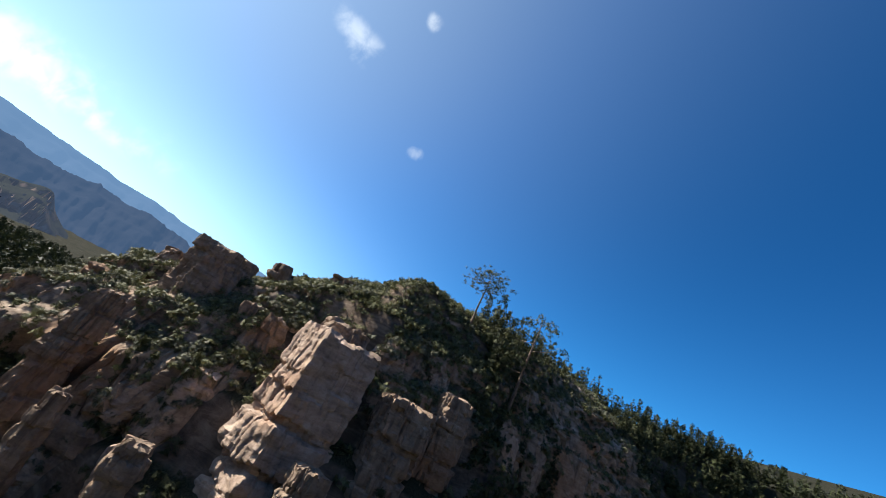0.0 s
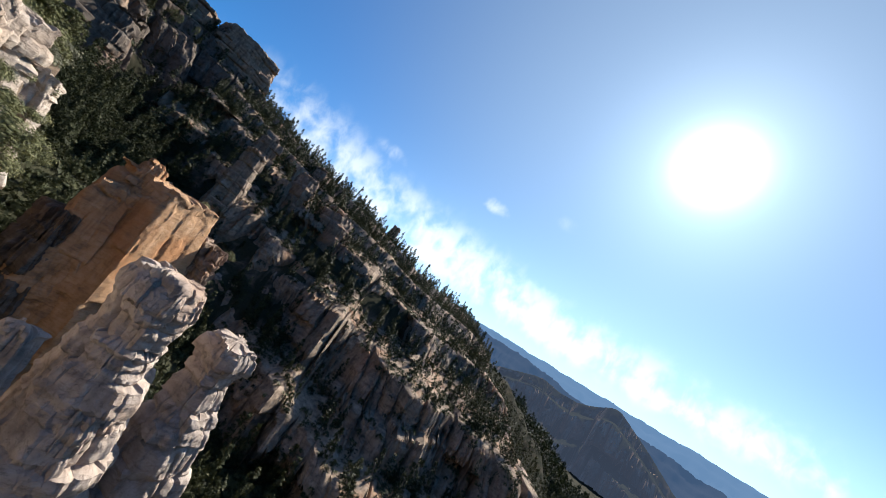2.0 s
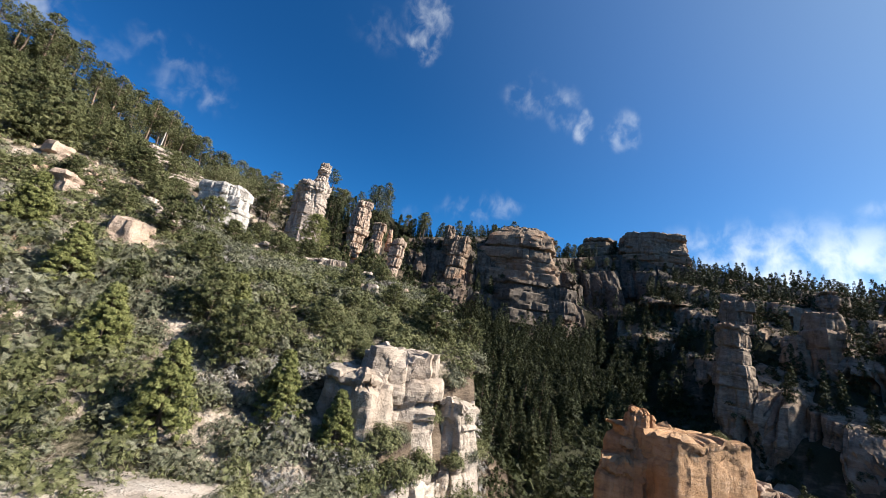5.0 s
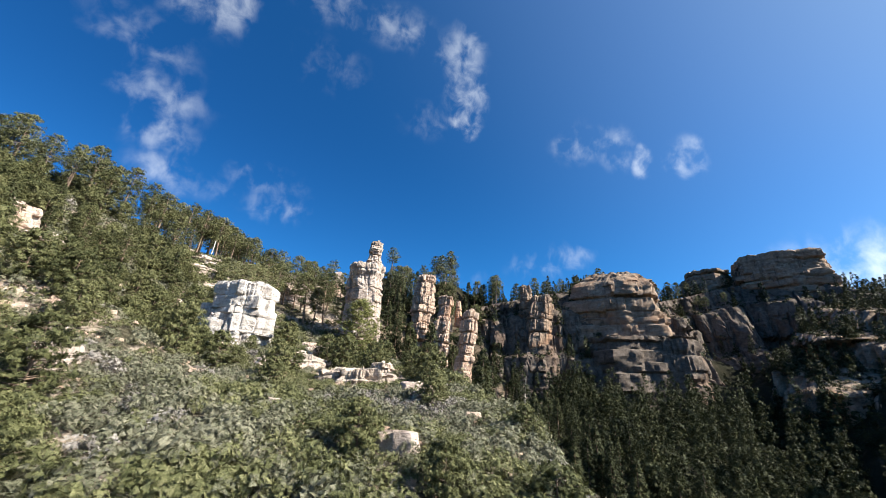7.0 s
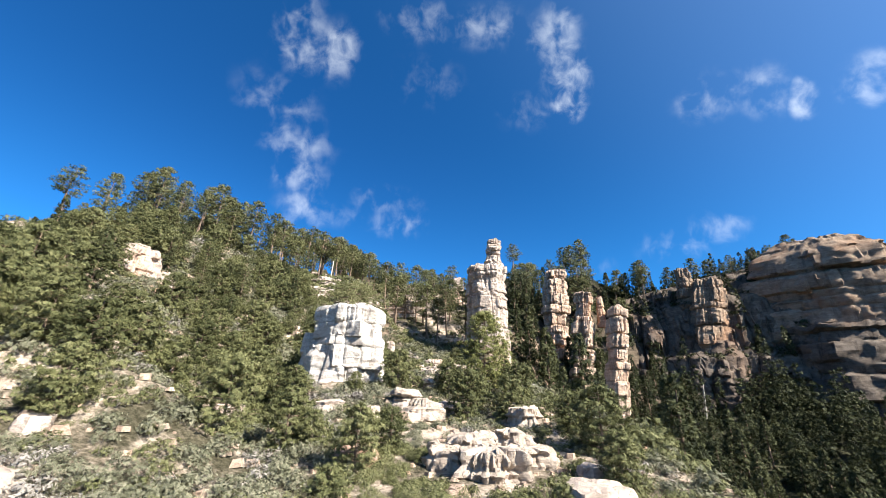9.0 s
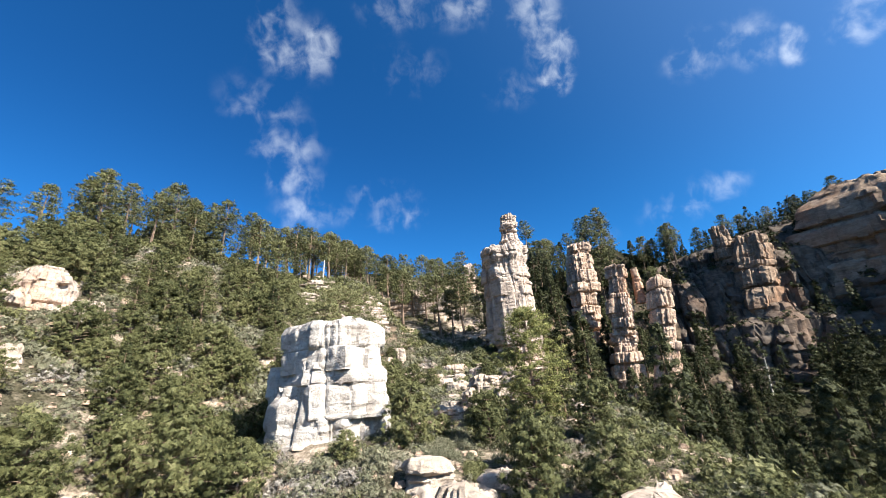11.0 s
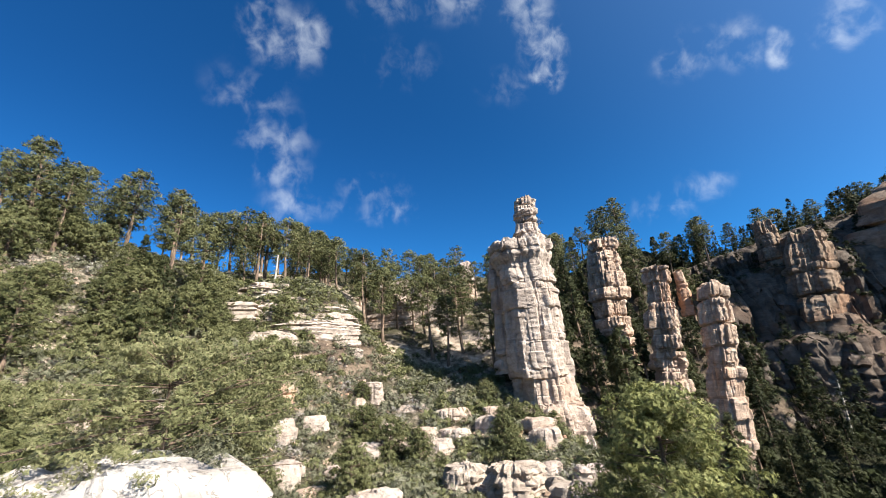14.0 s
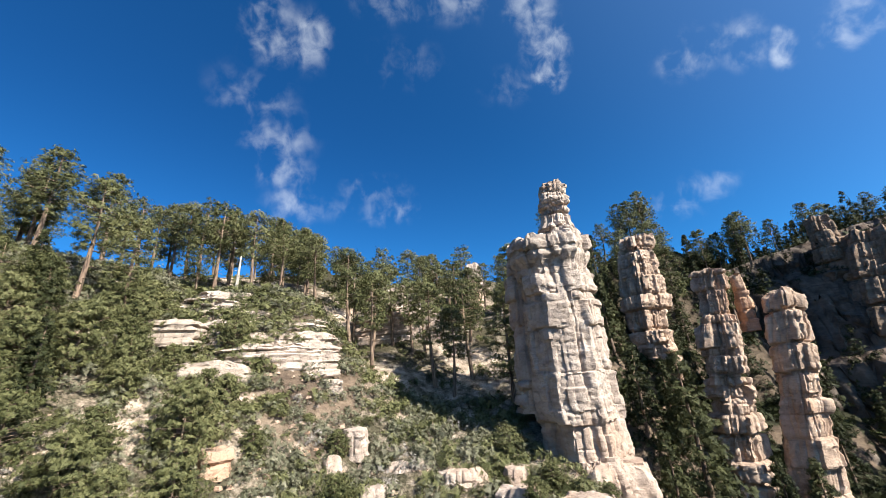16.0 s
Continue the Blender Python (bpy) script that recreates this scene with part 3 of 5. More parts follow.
def bearing(az, el, reach):
    a = radians(az)
    return (math.sin(a) * reach, -20 + math.cos(a) * reach, 7 + math.tan(radians(el)) * reach)


FAR_STEPS = [(0, 0), (0.3, 0.2), (0.36, 0.45), (0.6, 0.55), (0.66, 0.8), (0.9, 0.86), (0.95, 1), (1.2, 0.98)]
FAR_CREST = ((96, 3.0), (104, 2.4), (109, 1.6), (111.5, 2.6), (116, 4.3), (119, 3.7), (122, 3.9), (126, 5.9), (128.5, 4.6), (131, 3.0), (135, 0.4), (139, -1.6), (143, -0.6), (146.5, 0.8), (148, -1.4), (152, -4), (158, -5))
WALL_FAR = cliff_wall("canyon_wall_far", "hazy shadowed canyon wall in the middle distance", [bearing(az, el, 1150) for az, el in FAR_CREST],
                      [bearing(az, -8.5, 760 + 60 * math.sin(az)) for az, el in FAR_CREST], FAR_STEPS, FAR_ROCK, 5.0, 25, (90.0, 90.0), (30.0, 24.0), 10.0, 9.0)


# ---- rocks ----
ROCKS = []


def rock(name, label, x, y, top, foot, rx, ry, turn=0, mat=TAN_ROCK, taper=0.75, rough=0.16, beds=2.6, seed=1, lean=(0, 0), cap=0.0, res=1.0, category="rock", parent=None, planes=7, block=1.0, chip=0.55, form=None):
    """A stratified block or pinnacle: stacked beds with weathered seams, cut by upright joints into blocks that stand in or out, narrowing from foot to top."""
    rng = np.random.RandomState(seed)
    h = top - foot
    size = min(rx, ry)
    girth = (rx + ry) * 3.14
    cell = float(np.clip(0.045 * size, 0.2, 0.9)) / res
    nu = int(np.clip(girth / cell, 26, 130 if res < 1.2 else 210))
    nv = int(np.clip(h / cell, 8, 140 if res < 1.2 else 220))
    a = (np.arange(nu) * 2 * np.pi / nu)[None, :]
    level = np.linspace(0, h, nv)[:, None]
    v = level / h
    ca, sa = np.cos(a), np.sin(a)
    zz = foot + level + 0 * a
    # thick beds of uneven reach, here and there a soft one that has weathered back
    thick, reach = [], []
    while sum(thick) < h + 3 * beds:
        if rng.rand() < 0.3:
            thick.append(beds * rng.uniform(0.12, 0.3)), reach.append(-0.8 - 0.7 * rng.rand())
        thick.append(beds * rng.uniform(0.35, 1.8)), reach.append(rng.uniform(-0.7, 0.8))
    edges, reach = np.cumsum(thick), np.array(reach)
    nb = len(edges)
    bent = level + beds * 0.5 + (0.55 * beds) * (fbm(ca * rx / 7 + seed, sa * ry / 7, 0.3, 3, seed + 2) - 0.5) + 0.12 * (vnoise(ca * rx / 0.8, sa * ry / 0.8, zz / 0.8, seed + 6) - 0.5) * min(1, beds)
    k = np.clip(np.searchsorted(edges, bent.ravel()).reshape(bent.shape), 0, nb - 1)
    lower = np.concatenate([[0], edges])[k]
    dz = np.minimum(bent - lower, edges[k] - bent)
    near_edge = np.where(bent - lower < edges[k] - bent, k, k + 1)
    # each thick bed is a polygon of nearly the same planes, set in or out a little
    lay = np.sort(np.arange(planes) * 2 * np.pi / planes + rng.uniform(-0.3, 0.3, planes))
    turn_b = lay[None, :] + rng.normal(size=(nb, planes)) * 0.06
    keep = np.cumsum(rng.normal(size=(nb, planes)) * 0.35, 0)
    keep = keep - keep.mean(0)
    dist = 0.93 + rough * (0.35 * rng.normal(size=(nb, planes)) + 0.45 * keep.clip(-1.6, 1.6)) + 0.6 * rough * reach[:, None]
    poly = np.full(zz.shape, 1.35)
    for i in range(planes):
        cosine = np.cos(a - turn_b[k, i])
        poly = np.minimum(poly, np.where(cosine > 0.25, dist[k, i] / np.maximum(cosine, 0.25), 9))
    poly = poly.clip(0.45, 1.25)
    if form:
        shape = np.interp(v, [f[0] for f in form], [f[1] for f in form])
    else:
        shape = np.interp(v, (0, 0.5, 0.86, 1.0), (1.0, 0.5 + 0.5 * taper, taper + cap, taper * 0.9 + cap))
    face = fbm(ca * rx / 5 + seed * 3.1, sa * ry / 5, zz / 9, 3, seed + 40) - 0.5
    lump = fbm(ca * rx * shape / 1.2, sa * ry * shape / 1.2 + seed, zz / 0.6, 4, seed + 60, 0.72) - 0.5
    cleft = np.exp(-np.abs(fbm(ca * rx * shape / 4 + seed, sa * ry * shape / 4, zz / 30, 3, seed + 90) - 0.5) * 40)

    def pick(i, j, s_):
        return _hash(np.asarray(i).astype(np.int64), np.asarray(j).astype(np.int64), 0, seed * 7 + s_) - 0.5
    # upright joints, broken from bed to bed
    way = a / (2 * np.pi) * girth / (1.9 * block) + 0.35 * (vnoise(ca * rx / 2, sa * ry / 2, zz / 3, seed + 12) - 0.5)
    m = max(4, int(round(girth / (1.9 * block))))
    way = way * m / (girth / (1.9 * block)) + 2.0 * pick(k // 2, 0 * k, 11)
    joint = np.floor(way)
    f = way - joint
    cut = 0.5 + 0.34 * pick(joint % m, k // 2, 12)
    part_no = np.where(f < cut, 0, 1) + 2 * (joint % m)
    dj = np.minimum(np.minimum(np.abs(f - cut), f), 1 - f) * 1.9 * block
    strength = np.where(np.abs(f - cut) < np.minimum(f, 1 - f), pick(joint % m, k, 13) + 0.25, pick(np.round(way) % m, k // 3, 14) + 0.5).clip(0, 1)
    open_seam = (0.25 + 0.9 * (_hash(near_edge.astype(np.int64), 0, 0, seed + 77))) * (0.55 + 0.9 * vnoise(ca * rx / 2.2, sa * ry / 2.2, zz / 4, seed + 15))
    grain = max(0.11, 0.7 * cell)
    groove = open_seam * np.exp(-(dz / (1.5 * grain)) ** 2) * 0.5 + strength * np.exp(-(dj / (1.3 * grain)) ** 2) * 0.6
    rounding = 0.14 * np.exp(-dz / (0.07 * beds + 0.05)) + 0.08 * np.exp(-dj / (0.12 * block))
    thin = _hash(np.floor(bent / 0.42 + 0.8 * lump).astype(np.int64), (part_no % 5).astype(np.int64), 3, seed) - 0.5
    reach_m = float(np.clip(rough * size * 0.75, 0.12, 0.95))
    slab = _hash(np.floor(bent / (0.3 * beds) + 0.4 * lump).astype(np.int64), (part_no // 3).astype(np.int64), 9, seed) - 0.5
    offset = 0.75 * pick(k, part_no, 2) + 0.7 * pick(k // 2, part_no // 2, 1) + chip * (0.4 * thin + 0.8 * slab)
    missing = np.where(pick(k, part_no // 2, 5) > 0.42, -1.3 * chip, 0)
    r = shape * poly * (1 + 1.2 * rough * face)
    r = r + (reach_m * (offset + missing - rounding - 0.55 * groove) + (0.12 + 0.3 * min(1.0, size / 8)) * lump - 0.45 * cleft * min(1, size / 4)) / size
    r = np.maximum(r, 0.3 * shape)
    px, py = rx * ca * r, ry * sa * r
    # uneven top
    zz = zz + (v ** 8) * (np.floor(fbm(px / 2.2 + seed, py / 2.2, 0.5, 3, seed) * 8) / 8 - 0.5) * min(3.0, 0.22 * h) + 0.08 * (vnoise(px / 0.6, py / 0.6, zz / 0.6, seed + 5) - 0.5)
    ct, st = math.cos(radians(turn)), math.sin(radians(turn))
    wx = x + ct * px - st * py + lean[0] * v * h
    wy = y + st * px + ct * py + lean[1] * v * h
    verts = np.stack([wx, wy, zz], -1).reshape(-1, 3)
    # close the top in shrinking rings
    rings = [verts]
    last = verts[-nu:]
    mid = last.mean(0)
    for q, up in ((0.88, 0.12), (0.7, 0.22), (0.5, 0.3), (0.3, 0.3), (0.08, 0.3)):
        ring = mid + (last - mid) * q
        ring[:, 2] = mid[2] + (last[:, 2] - mid[2]) * q ** 1.5 + (up * min(1, size / 4) + 0.25 * (np.floor(3 * vnoise(ring[:, 0] / 1.6, ring[:, 1] / 1.6, 0, seed)) - 1) * min(1, size / 3))
        rings.append(ring)
    verts = np.concatenate(rings)
    faces = grid_faces(nu, nv + 5, True)
    n0 = nu * (nv + 4)
    faces = faces.tolist() + [list(range(n0, n0 + nu))]
    base = Vector((x, y, foot))
    verts = verts - np.array(base)
    def piece(part_name, rows):
        used = [f for f in faces if rows[0] <= f[0] // nu < rows[1]]
        keep = np.unique(np.array([i for f in used for i in f], dtype=np.int64))
        slot = np.zeros(len(verts), dtype=np.int64)
        slot[keep] = np.arange(len(keep))
        me = mesh_from(part_name, verts[keep], [[int(slot[i]) for i in f] for f in used], mat)
        me.shade_smooth()
        me.set_sharp_from_angle(angle=radians(38))
        return new(part_name, me)
    if parent or (h < 9 and rx < 6.5):
        ob = tagged(piece(name, (0, 10 ** 6)), label, "" if parent else category)
        ob.location = base - (parent.location if parent else Vector())
        ob.parent = parent
    else:
        # foot, shaft and head part along bedding planes
        ob = tagged(new(name), label, category)
        ob.location = base
        lows = [int(q * nv) for q in (0.45, 0.8)]
        for part_name, rows in (("lower_bed", (0, lows[0])), ("upper_bed", (lows[0], lows[1])), ("cap_bed", (lows[1], 10 ** 6))):
            piece(part_name, rows).parent = ob
    ROCKS.append((x, y, max(rx, ry) if max(rx, ry) < 1.7 * min(rx, ry) else 1.2 * min(rx, ry), top))
    return ob



PALE, BUFF, ORANGE, GREY, PINK = WHITE_ROCK, TAN_ROCK, ORANGE_ROCK, SHADE_GREY_ROCK, PINK_ROCK
RIDGE_CRAGS = ((212, 70, 49, 7), (206, 40, 43, 7.5), (216, 20, 36, 12))
# the tall tower and its neighbours at the canyon's head
tower = rock("rock_tower", "tall pale stratified sandstone tower with a knobbed summit", 39.6, 131.6, 63, 22, 6.0, 5.6, 15, PALE, 0.94, 0.1, 4.6, 3, lean=(-0.03, -0.02), block=1.3, chip=0.8, planes=7, res=1.4, form=((0, 1.0), (0.3, 0.93), (0.75, 0.9), (0.9, 0.88), (0.93, 1.02), (1, 0.98)))
rock("summit", "small ledged summit pinnacle", 40, 130.8, 72.2, 61.5, 3.5, 3.2, 10, PALE, 0.7, 0.2, 1.4, 7, lean=(0.06, 0), parent=tower, res=1.4, form=((0, 1.0), (0.3, 0.85), (0.42, 0.62), (0.7, 0.7), (0.8, 0.62), (1, 0.66)))
rock("shoulder", "shaded shoulder block", 35.5, 134.6, 62.0, 40, 3.6, 4.0, 30, PALE, 0.8, 0.17, 2.5, 9, parent=tower)
rock("footing", "broad broken foot of the tower", 40, 130.5, 35, 20, 7.4, 6.6, 25, PALE, 0.82, 0.16, 3.6, 8, parent=tower)
rock("rock_pillar", "capped tan sandstone pillar on the canyon rim", 65.5, 165, 74, 34, 5.6, 5.4, 20, PINK, 0.68, 0.24, 3.4, 11, cap=0.16, lean=(0.05, 0))
rock("rock_pillar", "ragged tan sandstone pillar beside the forested gully", 69, 151.5, 61.5, 22, 4.6, 4.4, 40, PINK, 0.62, 0.24, 3.0, 17, lean=(0.11, -0.03))
rock("rock_pillar", "slim tan sandstone pillar beside the forested gully", 78, 150, 56, 14, 4.0, 3.9, 5, PINK, 0.78, 0.2, 2.8, 19, lean=(0.12, -0.05))
rock("rock_block", "small perched sandstone knob between two pillars", 78.6, 151.5, 60.5, 50, 1.5, 1.5, 0, PINK, 0.8, 0.2, 1.4, 20)
rock("rock_pillar", "leaning tan sandstone pillar in shade", 128, 178, 74.5, 30, 9, 7.5, 30, BUFF, 0.82, 0.13, 4.0, 23, lean=(0.1, -0.05))
rock("rock_block", "blocky head of a shaded sandstone pillar", 126, 180, 81.5, 66, 3.8, 3.8, 12, BUFF, 0.8, 0.2, 2.2, 24)
rock("rock_buttress", "broad pinkish sandstone buttress with overhanging ledges", 170, 166, 89, 48, 24, 16, -42, BUFF, 0.8, 0.15, 4.2, 29, res=1.1, block=2.6, chip=0.7, planes=6, form=((0, 1.02), (0.3, 0.94), (0.5, 0.98), (0.68, 0.9), (0.84, 0.82), (0.9, 0.64), (1, 0.46)))
# the overhang's shadow is put into this lower cliff as darker rock
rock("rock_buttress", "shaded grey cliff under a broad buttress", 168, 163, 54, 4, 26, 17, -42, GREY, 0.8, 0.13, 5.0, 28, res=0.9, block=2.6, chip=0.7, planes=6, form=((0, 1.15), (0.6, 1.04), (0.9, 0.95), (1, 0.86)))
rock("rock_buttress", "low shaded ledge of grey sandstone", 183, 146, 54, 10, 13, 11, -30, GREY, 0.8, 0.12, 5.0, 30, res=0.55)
for cx, cy, top, cr in RIDGE_CRAGS:
    tagged(rock("rock_crag", "blocky layered sandstone crag along the canyon rim", cx, cy, top, top - 40, cr * 1.4, cr, cx % 60, BUFF, 0.9, 0.09, 4.0, int(cx), res=0.5, block=1.3), group="crags along the rim")
rock("rock_butte", "square-topped brown sandstone butte at the rim", 302, 166, 120, 30, 29, 18, -58, BUFF, 0.9, 0.12, 5.0, 31, res=1.0, block=2.8, chip=0.9, form=((0, 1.15), (0.45, 1.05), (0.6, 0.95), (0.8, 0.97), (0.88, 0.86), (1, 0.8)))
rock("rock_butte", "flat-topped dark sandstone step beside a butte", 280, 199, 116, 50, 17, 14, -40, BUFF, 0.9, 0.13, 4.5, 32, res=1.0, block=2.4, chip=0.8)
rock("rock_butte", "low shoulder of a dark sandstone butte", 315, 143, 86, 40, 10, 10, 0, BUFF, 0.8, 0.12, 4.0, 33, res=0.9, block=2.0)
# outcrops on the brushy hillside
outcrop = rock("boulder", "white blocky sandstone outcrop with an undercut base", 13.9, 73.9, 33.4, 28.6, 4.5, 3.3, -22, CHALK_ROCK, 0.98, 0.12, 2.6, 137, planes=6, chip=0.5, block=1.5, res=1.5)
rock("capstone", "pitted upper block", 13.7, 73.8, 37.1, 32.6, 4.9, 3.4, -22, CHALK_ROCK, 1.0, 0.12, 2.4, 138, planes=6, parent=outcrop, res=1.5, chip=0.5, block=1.5)
rock("footing", "cracked lower block", 13.6, 74.9, 31.6, 18, 5.0, 4.4, -20, CHALK_ROCK, 0.96, 0.12, 3.2, 39, planes=5, parent=outcrop, block=1.5, res=1.2)
rock("side_block", "split block leaning on the outcrop", 8.6, 76.0, 33.2, 20, 2.2, 2.4, 10, CHALK_ROCK, 0.8, 0.16, 2.4, 36, parent=outcrop)
for k in range(6):
    rock("rock_ledge", "long pale layered sandstone ledge under the pines", 1.0 - 1.5 * k, 128.0 + 1.5 * k, 50.6 + 1.75 * k, 43.5 + 1.6 * k, 8.2 + 0.5 * (k * 3 % 4), 2.5, 30 + (k * 7 % 9), PALE, 0.97, 0.16, 0.8, 61 + k, planes=7, block=1.8, chip=1.0, res=1.1)
for lx, ly, top, foot, rx, ry, turn, seed in ((8.6, 161, 60.0, 50, 7.0, 3.6, 6, 78), (9.6, 163.6, 62.2, 52, 5.4, 3.2, 0, 79), (18, 162, 60.5, 48, 4.0, 3.0, 0, 80)):
    rock("rock_ledge", "pale layered sandstone ledge under the pines", lx, ly, top, foot, rx, ry, turn, PALE, 0.96, 0.1, 1.0, seed, planes=6, block=1.8, chip=0.8)
rock("rock_ledge", "pale sandstone slab overhanging a dark hollow", -11.5, 123, 53.6, 50.6, 5.0, 2.6, 8, LEDGE_ROCK, 1.0, 0.1, 0.8, 59, planes=6, block=2.2)
rock("rock_ledge", "low pale ledge at the foot of the slabs", -6.0, 121.5, 48.2, 40, 7.0, 2.6, 6, LEDGE_ROCK, 0.95, 0.12, 0.9, 60, planes=6, block=2.2)
rock("rock_ledge", "pale layered ledge below the rim trees", 10.5, 172, 68.5, 48, 9.5, 5, 0, PALE, 0.8, 0.15, 1.8, 64)
rock("boulder", "squat pale sandstone block on the rim", 30, 183, 76, 60, 3.2, 3, 0, PALE, 0.85, 0.18, 2, 65)
rock("boulder", "white broken sandstone step below the tower", 24, 127, 35.2, 28, 4.4, 3.4, 20, PALE, 0.85, 0.16, 2, 66)
rock("boulder", "white broken sandstone outcrop in the brush", 17.6, 128.5, 36.2, 28, 4.2, 3.0, 40, PALE, 0.85, 0.16, 2, 67)
rock("rock_ledge", "pale slab ledge near the hilltop pines", -54, 125, 70, 58, 7, 5, -30, PALE, 0.85, 0.15, 1.8, 68)
rock("rock_ledge", "pale slab outcrop on the upper slope", -46.5, 111, 62, 48, 6, 5, -20, PALE, 0.8, 0.16, 2.0, 69)
for bx, by, br in ((-24, 79, 3.4), (-19.5, 80.5, 2.2), (-28, 82, 2.6), (-23, 75, 1.8)):
    rock("boulder", "pale rounded slab on the upper slope", bx, by, float(land(bx, by)) + 0.5 * br, float(land(bx, by)) - 5, br * 1.4, br, -20, PALE, 0.85, 0.14, 1.8, 500 + int(bx))
rock("boulder", "pale weathered outcrop among conifers", -14, 68, 36.8, 28, 3.4, 2.8, 0, LEDGE_ROCK, 0.7, 0.16, 1.4, 71)
rock("boulder", "white rubbly outcrop on the open slope", 32.6, 58, 22.2, 14, 4.2, 3, 30, PALE, 0.7, 0.22, 1.6, 72)
# the white cliff under the hillside
BRINK = ((-20, 27), (-8, 18), (0, 12), (6, 7.2), (9, 4.8), (12.5, 2.8), (16.4, 1.2), (18.2, 0.4), (20.5, 0.6), (23, 1.9), (27.5, 4.5), (33, 7.6), (38, 10.6), (40.5, 16), (41, 24), (41, 40))
cliff_wall("cliff_white", "white fractured sandstone cliff below the brush", [(bx, by + 2.4, 4.9 + 0.12 * max(0, 16 - abs(bx - 4)) - 0.3 * max(0, min(bx, 40) - 28)) for bx, by in BRINK], [(bx + (2.5 if bx > 36 else 0), by - 5.5, -52) for bx, by in BRINK],
           [(0, 0), (0.3, 0.3), (0.35, 0.55), (0.6, 0.75), (0.7, 0.9), (0.85, 0.94), (0.95, 1.0), (1.5, 1.005), (2.4, 0.94)], CLIFF_ROCK, 0.34, 65, (13.0, 4.5), (4.4, 1.7), 2.3, 1.0)
rock("rock_block", "pale broken outcrop standing above the white cliff", 31.0, 12.6, 11.6, -4, 4.6, 3.6, 20, LEDGE_ROCK, 0.75, 0.12, 2.0, 73, block=1.6, planes=6)
rock("rock_block", "pale broken outcrop standing above the white cliff", 35.4, 12.2, 8.4, -6, 3.2, 3.0, 50, LEDGE_ROCK, 0.75, 0.12, 1.8, 74, block=1.4, planes=6)
rock("rock_block", "pale broken outcrop standing above the white cliff", 27.2, 10.4, 10.0, -4, 3.2, 2.6, 5, LEDGE_ROCK, 0.75, 0.12, 1.8, 75, block=1.4, planes=6)
# pinnacles in the lower canyon
rock("rock_pinnacle", "white jointed sandstone pinnacle", 48.3, -12.5, -4.8, -56, 7.4, 6.6, 10, PALE, 0.42, 0.1, 1.5, 41, block=4.2, chip=0.3, planes=8, res=1.3, form=((0, 1.15), (0.5, 0.9), (0.78, 0.64), (0.87, 0.46), (0.92, 0.4), (0.96, 0.47), (1, 0.4)))
rock("rock_pinnacle", "white knob-headed sandstone pinnacle", 38.8, -6.5, -0.4, -54, 7.4, 6.6, 30, PALE, 0.44, 0.1, 1.5, 43, block=4.2, chip=0.3, planes=8, res=1.3, form=((0, 1.15), (0.5, 0.9), (0.76, 0.68), (0.84, 0.52), (0.9, 0.47), (0.95, 0.54), (1, 0.46)))
rock("rock_pinnacle", "short white sandstone knob", 36.2, -8.5, -12.2, -54, 3.6, 3.6, 0, PALE, 0.52, 0.15, 2.6, 47)
rock("rock_pinnacle", "rounded white sandstone knob beside a cliff", 32.4, -2.8, -7.6, -54, 3.4, 3.4, 0, PALE, 0.5, 0.12, 4.0, 48)
crown = rock("rock_buttress", "orange-stained sandstone buttress above a dark gully", 87, 25, 4.4, -62, 14.5, 13, -9, ORANGE, 0.66, 0.05, 9.0, 53, planes=4, res=1.2, block=5.0, chip=0.3)
rock("side_tower", "orange jointed side tower", 78.5, 27.5, -0.5, -62, 7.5, 7, -9, ORANGE, 0.6, 0.1, 5.0, 96, parent=crown, block=2.4, planes=5)
rock("side_tower", "pale orange jointed side tower", 96.5, 20, -1.5, -62, 7.5, 7, -9, PINK, 0.6, 0.12, 4.0, 97, parent=crown, block=2.0, planes=5)
rock("crest", "broken orange crest", 82.5, 28, 6.8, -4, 5, 4, 20, ORANGE, 0.6, 0.16, 2.2, 54, parent=crown, block=1.6)
rock("flank", "pale jointed flank", 97, 15, -2, -62, 7, 6.5, 10, BUFF, 0.6, 0.18, 3.6, 56, parent=crown)
rock("flank", "grey weathered flank", 76, 30, -8, -62, 9, 7, 40, GREY, 0.6, 0.17, 4.4, 57, parent=crown)
rock("flank", "pale lower flank", 84, 13, -16, -62, 7, 6, 40, BUFF, 0.5, 0.18, 3.4, 58, parent=crown)
rock("rock_pinnacle", "slender shaded sandstone pinnacle in the canyon", 184, -95, -23, -75, 6, 6, 0, BUFF, 0.4, 0.2, 4.0, 55, res=0.7)
# crags of the far wall
for spot in ((170.4, 53, 33, 4, 7, 6.5), (236, 25, 41, 14, 19, 9), (199, 46, 34, 10, 5, 5), (250, 51, 59, 28, 15, 8), (341, -5, 74, 30, 9, 8), (428, -101, 43, -20, 34, 18)):
    at = int(spot[0])
    rock("rock_crag", "shaded brown sandstone crag of the far canyon wall", *spot, turn=at % 90 - 40, mat=WALL_ROCK, taper=0.5 if at == 341 else 0.8, rough=0.13, beds=4.0, seed=at, res=0.8, block=1.6)
